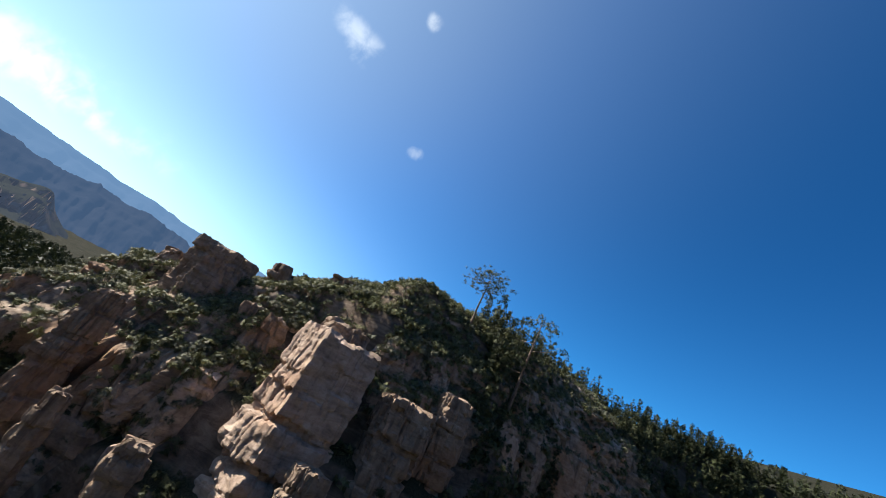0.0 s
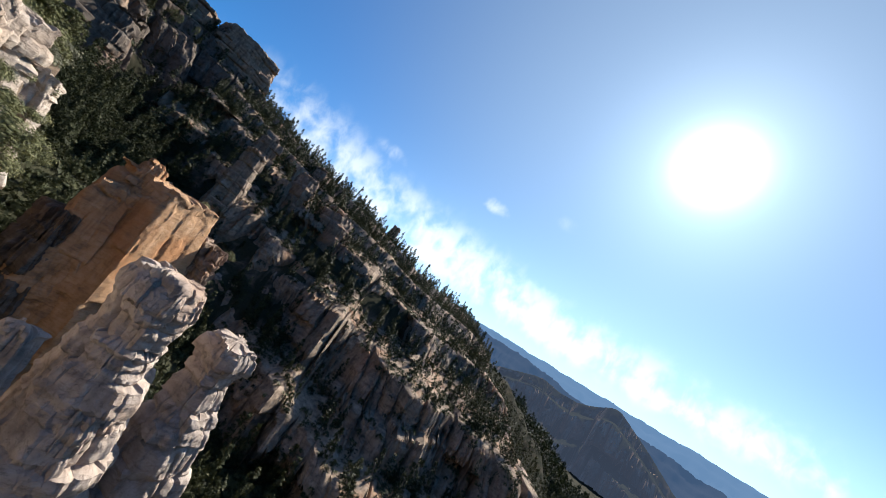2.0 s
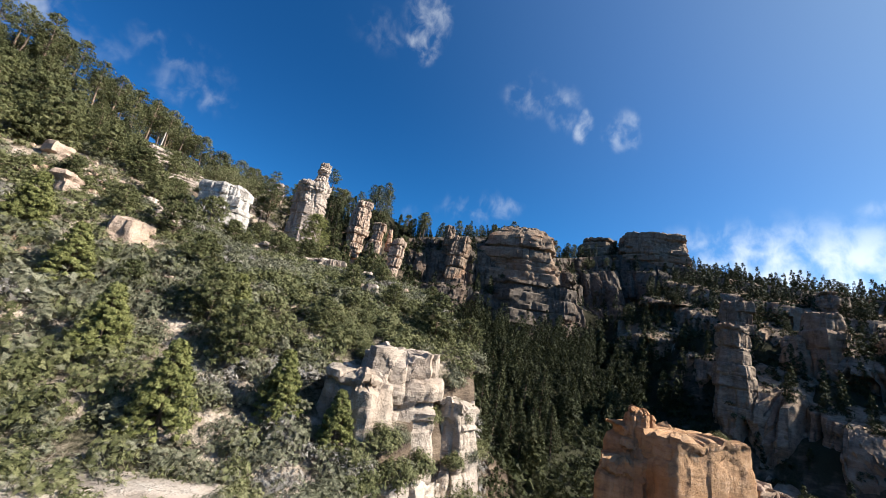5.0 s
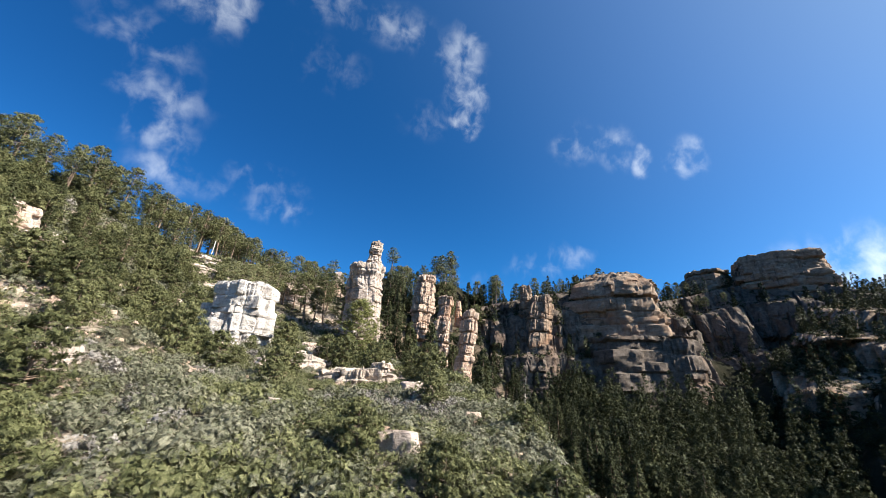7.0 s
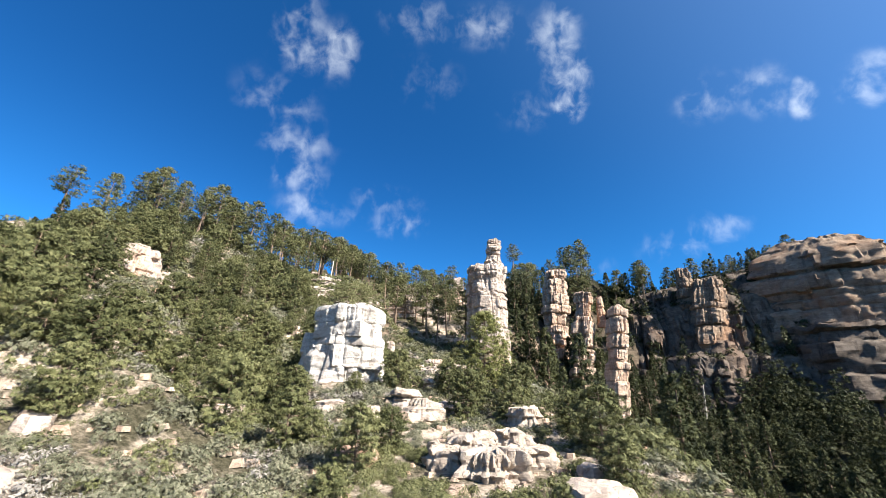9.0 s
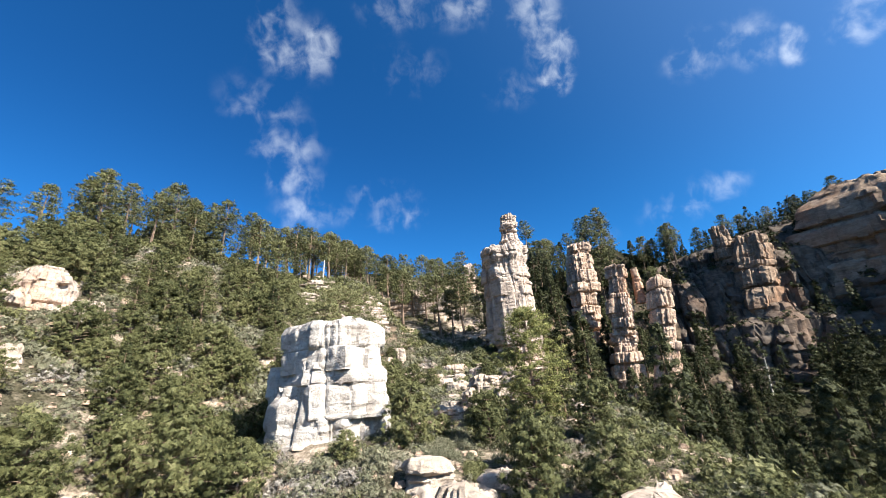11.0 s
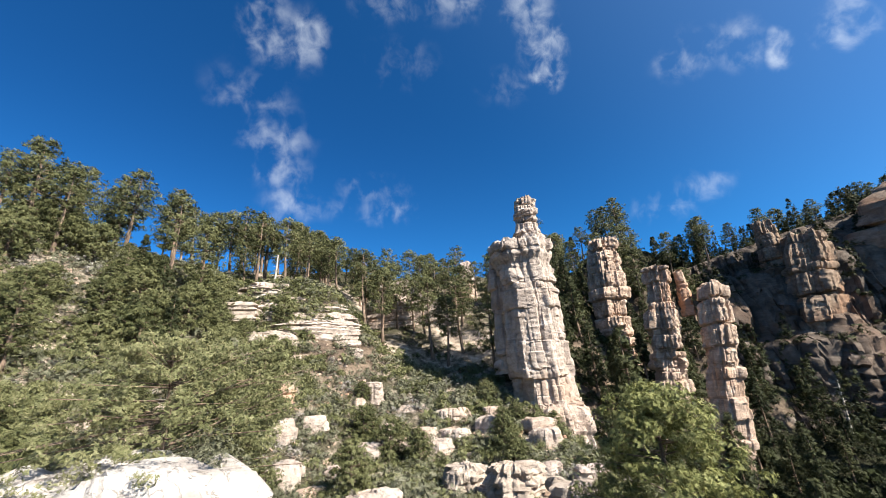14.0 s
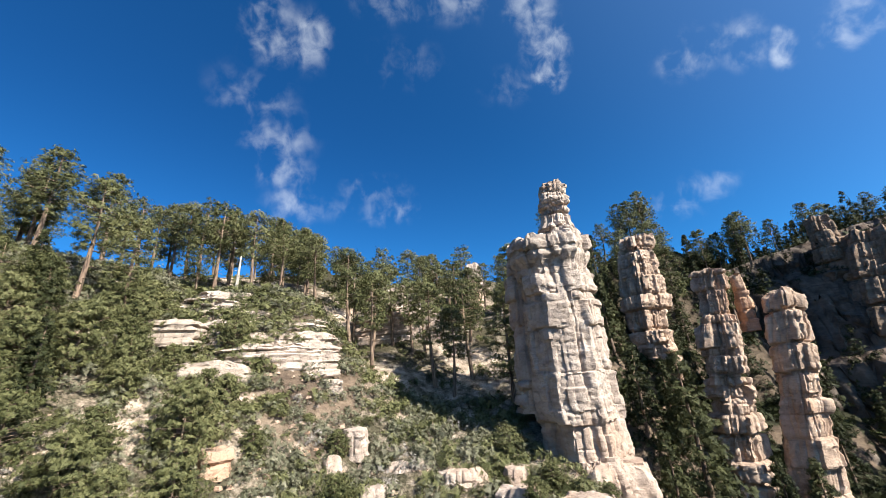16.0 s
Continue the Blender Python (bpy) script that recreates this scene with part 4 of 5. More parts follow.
# rocks of the spur
rock("rock_crag", "dark brown sandstone crag with a sunlit edge", 25, -97, 8.6, -30, 9.5, 7, 15, BUFF, 0.78, 0.14, 4.5, 81, lean=(0.06, 0))
rock("rock_crag", "low dark sandstone crag beside a taller one", 37, -107, 3.5, -30, 8, 7, 25, BUFF, 0.72, 0.14, 4.0, 91)
rock("rock_pinnacle", "dark leaning rock fin with a pale rim", 34, -77, -8, -46, 4.6, 5.2, 10, BUFF, 0.6, 0.14, 4.0, 82, lean=(-0.06, 0))
prow = rock("rock_buttress", "broad sandstone prow with one long sunlit edge", -2.0, -73.5, 2.6, -50, 9.0, 9.0, 32, PINK, 0.84, 0.12, 5.0, 83, lean=(-0.05, 0), planes=5, block=2.2, chip=0.7, res=1.2)
rock("crest", "broken brushy crest", -4, -76, 5.2, -10, 6.0, 6.0, 20, BUFF, 0.8, 0.13, 3.0, 92, parent=prow)
rock("rock_buttress", "shorter sandstone prow beside a brushy gully", -20.5, -73, -1.5, -40, 7.2, 6.6, 15, BUFF, 0.82, 0.13, 4.0, 84, planes=5, block=1.5)
rock("rock_buttress", "squat shaded sandstone step", -30, -77, 3.5, -30, 6.0, 5.0, 30, BUFF, 0.8, 0.14, 3.2, 93)
rock("boulder", "pale rounded boulder among bushes", -46.7, -84.0, 2.4, -8, 3.2, 2.8, 0, PALE, 0.9, 0.12, 2.4, 85, planes=9)
rock("boulder", "pale fractured rock below the prow", -9, -61, -14.5, -40, 4.2, 3.6, 15, BUFF, 0.75, 0.16, 2.6, 87)
rock("boulder", "pale fractured rock in the gully", 11.5, -60, -19.5, -44, 3.2, 3.0, 15, BUFF, 0.75, 0.16, 2.6, 94)
rock("rock_pinnacle", "small dark rock fin with a pale rim", 25, -68, -20.5, -50, 3.0, 3.0, 0, BUFF, 0.6, 0.15, 3.0, 88)
rock("rock_ledge", "pale broken rocks on the spur", -18, -86, 11.0, -2, 2.8, 2.2, 0, PALE, 0.7, 0.2, 1.8, 89)
# slabs breaking out of the spur's shaded face
slab_rng = np.random.RandomState(14)
for i in range(14):
    sx, sy = slab_rng.uniform(-32, 54), slab_rng.uniform(-102, -62)
    sz = float(land(sx, sy))
    rock("rock_slab", "tilted dark sandstone slab breaking out of the brush", sx, sy, sz + slab_rng.uniform(0.8, 2.4), sz - 9, slab_rng.uniform(3.5, 7), slab_rng.uniform(2.4, 4.5), slab_rng.uniform(-10, 45), BUFF if i % 4 else PINK, 0.75, 0.18, 2.6, 200 + i, lean=(0.15, 0.05), res=0.6)


# pale blocks lying on the open slope
block_rng = np.random.RandomState(31)
for i in range(110):
    bx, by = block_rng.uniform(-14, 42), block_rng.uniform(24, 118)
    bz = float(land(bx, by))
    br = block_rng.uniform(0.5, 1.9)
    if all((bx - q[0]) ** 2 + (by - q[1]) ** 2 > (q[2] + br) ** 2 for q in ROCKS) and all(math.hypot(bx - q[1], by - q[2]) > 4 or bz + 3 < q[3] - 3 for q in PATH):
        tagged(rock("boulder", "pale broken sandstone block on the slope", bx, by, bz + br * block_rng.uniform(0.25, 0.7), bz - 2.5, br * 1.3, br, block_rng.uniform(0, 180), PALE if i % 3 else PINK, 0.85, 0.16, 1.2, 300 + i, res=0.8), group="blocks on the slope")


for bx, by, br, bh in ((31.5, 45.5, 3.2, 1.3), (34.0, 48.0, 2.4, 1.0), (28.6, 47.2, 2.2, 1.2), (30.4, 50.5, 2.6, 1.5), (33.5, 52.5, 2.2, 1.4), (26.0, 62.0, 2.6, 1.6), (23.6, 65.5, 2.2, 1.4), (28.5, 66.0, 2.0, 1.2), (20.5, 60.0, 1.8, 1.0), (36.0, 60.0, 2.4, 1.5), (31.0, 88.0, 3.0, 2.0), (27.5, 92.0, 2.6, 1.8), (24.0, 86.0, 2.4, 1.6), (33.5, 95.0, 2.8, 2.0), (29.5, 100.0, 3.0, 2.2), (25.0, 104.0, 2.6, 2.0)):
    bz = float(land(bx, by))
    tagged(rock("rock_outcrop", "pale broken sandstone breaking out of the stony slope", bx, by, bz + bh, bz - 4, br * 1.25, br, (bx * 37) % 180, LEDGE_ROCK, 0.7, 0.16, 0.8, int(bx * 10), planes=7, block=0.9, chip=0.9), group="outcrops of the slope")
for i in range(60):
    bx, by = block_rng.uniform(6, 36), block_rng.uniform(92, 130)
    bz = float(land(bx, by))
    br = block_rng.uniform(0.7, 2.4)
    if all((bx - q[0]) ** 2 + (by - q[1]) ** 2 > (q[2] + 0.6 * br) ** 2 for q in ROCKS):
        tagged(rock("boulder", "pale broken sandstone block below the ledges", bx, by, bz + br * block_rng.uniform(0.4, 0.9), bz - 3, br * 1.3, br, block_rng.uniform(0, 180), PALE, 0.85, 0.16, 1.1, 700 + i, res=0.9), group="blocks below the ledges")


# ---- plants ----
def tapered(points, radii, sides=7):
    """A round limb along the points. Returns vertices and faces."""
    pts = [Vector(p) for p in points]
    verts, faces = [], []
    for i, (p, r) in enumerate(zip(pts, radii)):
        d = (pts[min(i + 1, len(pts) - 1)] - pts[max(i - 1, 0)]).normalized()
        q = d.to_track_quat("Z", "Y")
        for s in range(sides):
            a = 2 * math.pi * s / sides
            verts.append(p + q @ Vector((math.cos(a) * r, math.sin(a) * r, 0)))
    for i in range(len(pts) - 1):
        for s in range(sides):
            a, b = i * sides + s, i * sides + (s + 1) % sides
            faces.append([a, b, b + sides, a + sides])
    faces.append(list(range((len(pts) - 1) * sides, len(pts) * sides)))
    return [tuple(v) for v in verts], faces


def joined(pieces):
    verts, faces = [], []
    for v, f in pieces:
        n = len(verts)
        verts += v
        faces += [[i + n for i in q] for q in f]
    return verts, faces


def blades(centres, radius, count, length, width, rng, droop=0.0, flat=0.7, heart=None):
    """Many small leaf triangles round the given centres, mostly facing outwards, as arrays of vertices (n, 3, 3)."""
    centres = np.asarray(centres, float)
    heart = centres * (0, 0, 1) if heart is None else np.broadcast_to(heart, centres.shape)
    out = centres - heart
    out = out / (np.linalg.norm(out, axis=1, keepdims=True) + 0.3)
    c, out = np.repeat(centres, count, 0), np.repeat(out, count, 0)
    r = np.repeat(np.broadcast_to(np.asarray(radius, float), (len(centres),)), count)[:, None]
    n = len(c)
    d = rng.normal(size=(n, 3))
    d /= np.linalg.norm(d, axis=1, keepdims=True)
    facing = 0.8 * d + 0.5 * out + (0, 0, 0.35) + 0.38 * rng.normal(size=(n, 3))
    facing /= np.linalg.norm(facing, axis=1, keepdims=True)
    d[:, 2] *= flat
    base = c + d * r * rng.uniform(0.35, 1.0, (n, 1))
    way = np.cross(facing, rng.normal(size=(n, 3)))
    way[:, 2] -= droop
    way /= np.linalg.norm(way, axis=1, keepdims=True) + 1e-9
    side = np.cross(facing, way)
    side /= np.linalg.norm(side, axis=1, keepdims=True) + 1e-9
    ln = length * rng.uniform(0.6, 1.3, (n, 1))
    wd = width * rng.uniform(0.6, 1.3, (n, 1))
    base = base - way * ln * 0.4
    return np.stack([base + side * wd, base - side * wd, base + way * ln], 1)


def leaf_mesh(name, tris, mat):
    tris = np.asarray(tris)
    return mesh_from(name, tris.reshape(-1, 3), np.arange(len(tris) * 3).reshape(-1, 3), mat)


def pine(seed, height, spread, bare, kind="ponderosa", tufts=150, gaps=0.0, wood=None, leafy=5, needle=1.0, leaf=None):
    """A conifer at the origin: a trunk with limbs and a crown of needle tufts on the limbs."""
    rng = np.random.RandomState(seed)
    bend = rng.normal(size=2) * 0.02 * height
    def axis(t):
        return Vector((bend[0] * math.sin(t * 2.6), bend[1] * math.sin(t * 2.2 + 1), height * t))
    r0 = 0.022 * height
    pieces = [tapered([axis(t) for t in np.linspace(-0.04, 0.98, 7)], [r0 * (1 - 0.93 * t) + 0.02 for t in np.linspace(0, 1, 7)], 7)]
    centres, sizes = [], []
    n = int(tufts)
    made = 0
    while made < n:
        t = bare + (1 - bare) * rng.rand() ** (0.8 if kind == "fir" else 0.95)
        if kind == "fir":
            reach = spread * (1 - (t - bare) / (1 - bare)) ** 0.8 * rng.uniform(0.65, 1.05) + 0.15
        else:
            s = (t - bare) / (1 - bare)
            reach = spread * (math.sin(math.pi * min(1, 0.18 + 0.82 * s)) ** 0.6) * rng.uniform(0.45, 1.1) + 0.3
        a = rng.rand() * 6.283
        if gaps and vnoise(math.cos(a) * 2 + seed, math.sin(a) * 2, t * 6, seed) < gaps:
            made += 1
            continue
        p = axis(t)
        lift = rng.uniform(-0.25, 0.05) if kind == "fir" else rng.uniform(-0.1, 0.35)
        tip = p + Vector((math.cos(a) * reach, math.sin(a) * reach, lift * reach))
        if made % (9 if kind == "fir" else 4) == 0 and reach > 0.5:
            mid = p.lerp(tip, 0.5) + Vector((0, 0, 0.08 * reach))
            w = r0 * 0.28 * (1.15 - t)
            pieces.append(tapered([p, tip], [w + 0.02, 0.012], 3))
        for f in ((1.0, 0.62) if reach > 1.0 else (1.0,)):
            q = p.lerp(tip, f)
            centres.append(tuple(q))
            sizes.append((0.3 if kind == "fir" else 0.42) * (0.7 + 0.05 * height) * rng.uniform(0.65, 1.2))
        made += 1
    for i in range(6 if bare > 0.25 else 0):
        t, a = rng.uniform(0.25, 1) * bare, rng.rand() * 6.283
        p = axis(t)
        L = spread * rng.uniform(0.25, 0.6)
        pieces.append(tapered([p, p + Vector((math.cos(a) * L, math.sin(a) * L, -0.1 * L))], [0.05, 0.012], 4))
    trunk = (mesh_from("trunk", *pieces[0], wood or BARK, True), mesh_from("branchwork", *joined(pieces[1:]), wood or BARK, True))
    tris = blades(centres, sizes, leafy, (0.62 if kind == "fir" else 0.66) * needle, 0.2 * needle, rng, 0.15, 0.6)
    return trunk, leaf_mesh("crown", tris, leaf or PINE)


def tree_thing(name, trunk, crown, label, m, group=""):
    root = tagged(new(name), label, "tree", group)
    root.matrix_basis = m
    for part_name, mesh in (("trunk", trunk[0]), ("branchwork", trunk[1]), ("crown", crown)):
        ob = new(part_name, mesh)
        ob.parent = root
        if part_name == "branchwork":
            tagged(ob, kind="stuff")
    return root


def placed(x, y, size, rng, sink=0.15):
    return Matrix.Translation((x, y, float(land(x, y)) - sink)) @ Matrix.Rotation(rng.rand() * 6.283, 4, "Z") @ Matrix.Rotation(rng.normal() * 0.03, 4, "X") @ Matrix.Scale(size, 4)


def clear_of_rocks(x, y, margin=0.0):
    return all((x - rx) ** 2 + (y - ry) ** 2 > (r * 0.95 + margin) ** 2 for rx, ry, r, _ in ROCKS)


def clear_of_walk(x, y, z, tall):
    for t, px, py, pz, *_ in PATH:
        if math.hypot(x - px, y - py) < 4.5 + 0.25 * tall and z + tall > pz - 3.0:
            return False
    return True


def build_trees():
    rng = np.random.RandomState(4)
    tall = [pine(s, 13, 2.7, b, "ponderosa", n, g, None, 10, 0.72) for s, b, n, g in ((1, 0.42, 160, 0.3), (2, 0.3, 180, 0.25), (3, 0.5, 130, 0.33), (4, 0.2, 200, 0.25))]
    firs = [pine(s, 11, 2.4, b, "fir", n, 0.0, None, 8, 0.9, FIR) for s, b, n in ((11, 0.06, 170), (12, 0.12, 150), (13, 0.03, 180))]
    broad = [pine(s, 6, 2.5, 0.04, "ponderosa", n, 0.2, None, 12, 0.68) for s, n in ((21, 200), (22, 180), (23, 215))]
    slim = [pine(s, 11, 2.1, b, "fir", n, 0.0, None, 5, 1.0, FIR) for s, b, n in ((14, 0.06, 80), (15, 0.1, 80))]
    made = 0
    def stand(n, pick, kinds, lo, hi, label, group, gap, name):
        nonlocal made
        spots = []
        for _ in range(n * 14):
            x, y = pick()
            if len(spots) >= n:
                break
            z = float(land(x, y))
            if not clear_of_rocks(x, y, -0.5) or any((x - a) ** 2 + (y - b) ** 2 < gap * gap for a, b in spots):
                continue
            slope = abs(float(land(x + 1.5, y)) - float(land(x - 1.5, y))) + abs(float(land(x, y + 1.5)) - float(land(x, y - 1.5)))
            size = rng.uniform(lo, hi)
            if slope > (15 if x > 45 else 9) or not clear_of_walk(x, y, z, size * 13):
                continue
            spots.append((x, y))
            trunk, crown = kinds[rng.randint(len(kinds))]
            tree_thing(name, trunk, crown, label, placed(x, y, size, rng), group)
            made += 1
    u = rng.uniform
    def far_firs(kinds):
        out = []
        for _ in range(2600):
            x, y = u(104, 190), u(72, 185)
            slope = abs(float(land(x + 1.5, y)) - float(land(x - 1.5, y))) + abs(float(land(x, y + 1.5)) - float(land(x, y - 1.5)))
            if slope < 12 and clear_of_rocks(x, y, -0.5) and len(out) < 280:
                co = np.zeros(len(kinds[0][1].vertices) * 3)
                kinds[0][1].vertices.foreach_get("co", co)
                m = np.array(placed(x, y, u(0.9, 1.7), rng))
                out.append(co.reshape(-1, 3) @ m[:3, :3].T + m[:3, 3])
        tagged(new("gully_wood", leaf_mesh("gully_wood", np.concatenate(out).reshape(-1, 3, 3), FIR)), "dark firs crowding the far side of the gully", "woods", kind="stuff")
    stand(60, lambda: (u(-40, 40), u(140, 185)), tall, 0.95, 1.4, "tall ponderosa pine with a bare lower trunk on the rim", "pines along the rim", 2.6, "pine_tree")
    stand(36, lambda: (u(-75, -16), u(104, 148)), tall, 0.9, 1.3, "tall ponderosa pine on the hilltop", "pines on the hilltop", 3.0, "pine_tree")
    stand(40, lambda: (u(-62, -8), u(58, 118)), firs + tall[3:], 0.45, 0.85, "dense dark conifer on the brushy slope", "conifers on the slope", 3.2, "fir_tree")
    stand(26, lambda: (u(50, 108), u(186, 208)), tall + firs[:1], 1.05, 1.55, "ponderosa pine at the canyon rim", "pines along the far rim", 3.0, "pine_tree")
    # pines along the crest of the head wall
    points, level = WALL_HEAD
    high = points[(level > 0.75) & (points[:, 2] > 66) & (points[:, 0] < 262)]
    for i in rng.choice(len(high), 70, False):
        x, y, z = high[i]
        trunk, crown = (tall + firs[:1])[rng.randint(5)]
        tree_thing("pine_tree", trunk, crown, "ponderosa pine on the cliff top", Matrix.Translation((x, y, z - 0.3)) @ Matrix.Rotation(rng.rand() * 6.283, 4, "Z") @ Matrix.Scale(u(0.7, 1.3), 4), "pines on the cliff top")
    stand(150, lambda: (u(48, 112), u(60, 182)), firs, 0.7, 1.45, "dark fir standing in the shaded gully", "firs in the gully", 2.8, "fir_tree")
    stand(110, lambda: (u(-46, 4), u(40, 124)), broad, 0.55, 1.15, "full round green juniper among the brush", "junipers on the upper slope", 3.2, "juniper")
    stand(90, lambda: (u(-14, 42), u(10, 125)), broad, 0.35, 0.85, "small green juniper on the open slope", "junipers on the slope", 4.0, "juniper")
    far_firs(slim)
    # trees that stand out
    def lone(name, label, x, y, top, proto, height):
        tree_thing(name, *proto, label, placed(x, y, (top - float(land(x, y))) / height, rng))
    lone("pine_tree", "broad yellow-green pine rising beside the white outcrop", 33.5, 80.5, 38.5, pine(31, 13, 3.9, 0.06, "ponderosa", 460, 0.3, None, 34, 0.42, YOUNG), 13)
    lone("fir_tree", "young dark conifer beside the outcrop pine", 37, 82, 34.5, pine(35, 11, 2.2, 0.05, "fir", 240, 0.1, None, 20, 0.5), 11)
    tree_thing("juniper", *pine(36, 6.0, 5.6, 0.1, "ponderosa", 420, 0.25, None, 60, 0.25, OAK), "gnarled spreading juniper rooted on the white outcrop", Matrix.Translation((13.6, 76.6, 35.2)))
    bright = pine(37, 6, 2.4, 0.04, "fir", 320, 0.1, None, 26, 0.5, YOUNG)
    for x, y, up in ((17.0, 9.5, 4.6), (22.5, 10.5, 4.0), (25.6, 8.6, 3.2), (13.0, 14.0, 4.2), (9.0, 20.0, 4.4), (19.5, 18.0, 3.6), (4.0, 26.0, 4.6), (-3.0, 33.0, 5.0)):
        lone("juniper", "bright green juniper above the white cliff", x, y, float(land(x, y)) + up, bright, 6)
    lone("juniper", "large round green juniper on the stony slope", 6.5, 66, 30.5, broad[2], 6)
    lone("juniper", "round green juniper above a soil bank", 17.5, 48.5, 25.5, broad[0], 6)
    lone("juniper", "broad green juniper below the outcrop", 23.5, 44.5, 24.6, broad[1], 6)
    lone("fir_tree", "slim conifer at the foot of the pale tower", 57, 138, 47, firs[1], 11)
    lone("pine_tree", "flat-topped sparse old pine on the spur", -31, -93, 36.5, pine(33, 11, 5.2, 0.58, "ponderosa", 120, 0.36, None, 18, 0.5), 11)
    lone("pine_tree", "gnarled sparse pine below the spur crest", -46, -87, 30, pine(34, 9, 3.4, 0.55, "ponderosa", 70, 0.4, None, 14, 0.5), 9)


build_trees()


def snag(name, label, x, y, height, seed, lean=0.05):
    """A dead standing trunk with broken limbs."""
    rng = np.random.RandomState(seed)
    z0 = float(land(x, y)) - 0.4
    pts = [(x + lean * height * t, y, z0 + height * t) for t in np.linspace(0, 1, 6)]
    body = mesh_from(name, *tapered(pts, [0.28, 0.26, 0.24, 0.2, 0.16, 0.09], 8), DEADWOOD, True)
    root = tagged(new(name, body), label, "dead tree")
    for i in range(9):
        t, a = rng.uniform(0.35, 0.97), rng.rand() * 6.283
        p = Vector(pts[0]).lerp(Vector(pts[-1]), t)
        L = rng.uniform(0.4, 1.5)
        q = p + Vector((math.cos(a) * L, math.sin(a) * L, rng.uniform(-0.1, 0.5) * L))
        limb = new("branch", mesh_from("branch", *tapered([p, q], [0.06, 0.012], 5), DEADWOOD))
        limb.parent = root


snag("dead_trunk", "bleached broken-topped dead trunk on the rim", -11, 136.5, 6.5, 1)
snag("dead_trunk", "slim bleached dead tree in the gully", 112, 160, 12, 2, 0.1)
snag("dead_trunk", "grey dead trunk at the edge of the white cliff", 56, 36, 9, 3, -0.04)
snag("dead_trunk", "leaning dead trunk on the hilltop", -52, 118, 6, 4, 0.5)


def shrub(seed, count, clumps, length, width, twigs):
    """Leaf triangles and twig triangles of one shrub about a metre in radius at the origin."""
    rng = np.random.RandomState(seed)
    d = rng.normal(size=(clumps, 3))
    d[:, 2] = np.abs(d[:, 2]) * 0.9
    d /= np.linalg.norm(d, axis=1, keepdims=True)
    c = d * rng.uniform(0.45, 0.8, (clumps, 1)) * (1, 1, 0.95)
    c[:, 2] += 0.12
    leaves = blades(c, 0.32, count // clumps, length, width, rng, 0.0, 0.85, (0, 0, 0.1))
    tips = c[rng.randint(clumps, size=twigs)] * rng.uniform(0.8, 1.45, (twigs, 1)) + rng.normal(size=(twigs, 3)) * 0.08
    foot = rng.normal(size=(twigs, 3)) * 0.12 * (1, 1, 0)
    side = np.cross(tips - foot, rng.normal(size=(twigs, 3)))
    side /= np.linalg.norm(side, axis=1, keepdims=True)
    w = 0.02
    return leaves, np.stack([foot - side * w, foot + side * w, tips], 1)


def scatter(protos, spots, rng):
    out = []
    for x, y, z, s in spots:
        p = protos[rng.randint(len(protos))]
        a = rng.rand() * 6.283
        ca, sa = math.cos(a) * s, math.sin(a) * s
        q = p @ np.array([[ca, sa, 0], [-sa, ca, 0], [0, 0, s * rng.uniform(0.75, 1.25)]])
        out.append(q + (x, y, z))
    return np.concatenate(out)


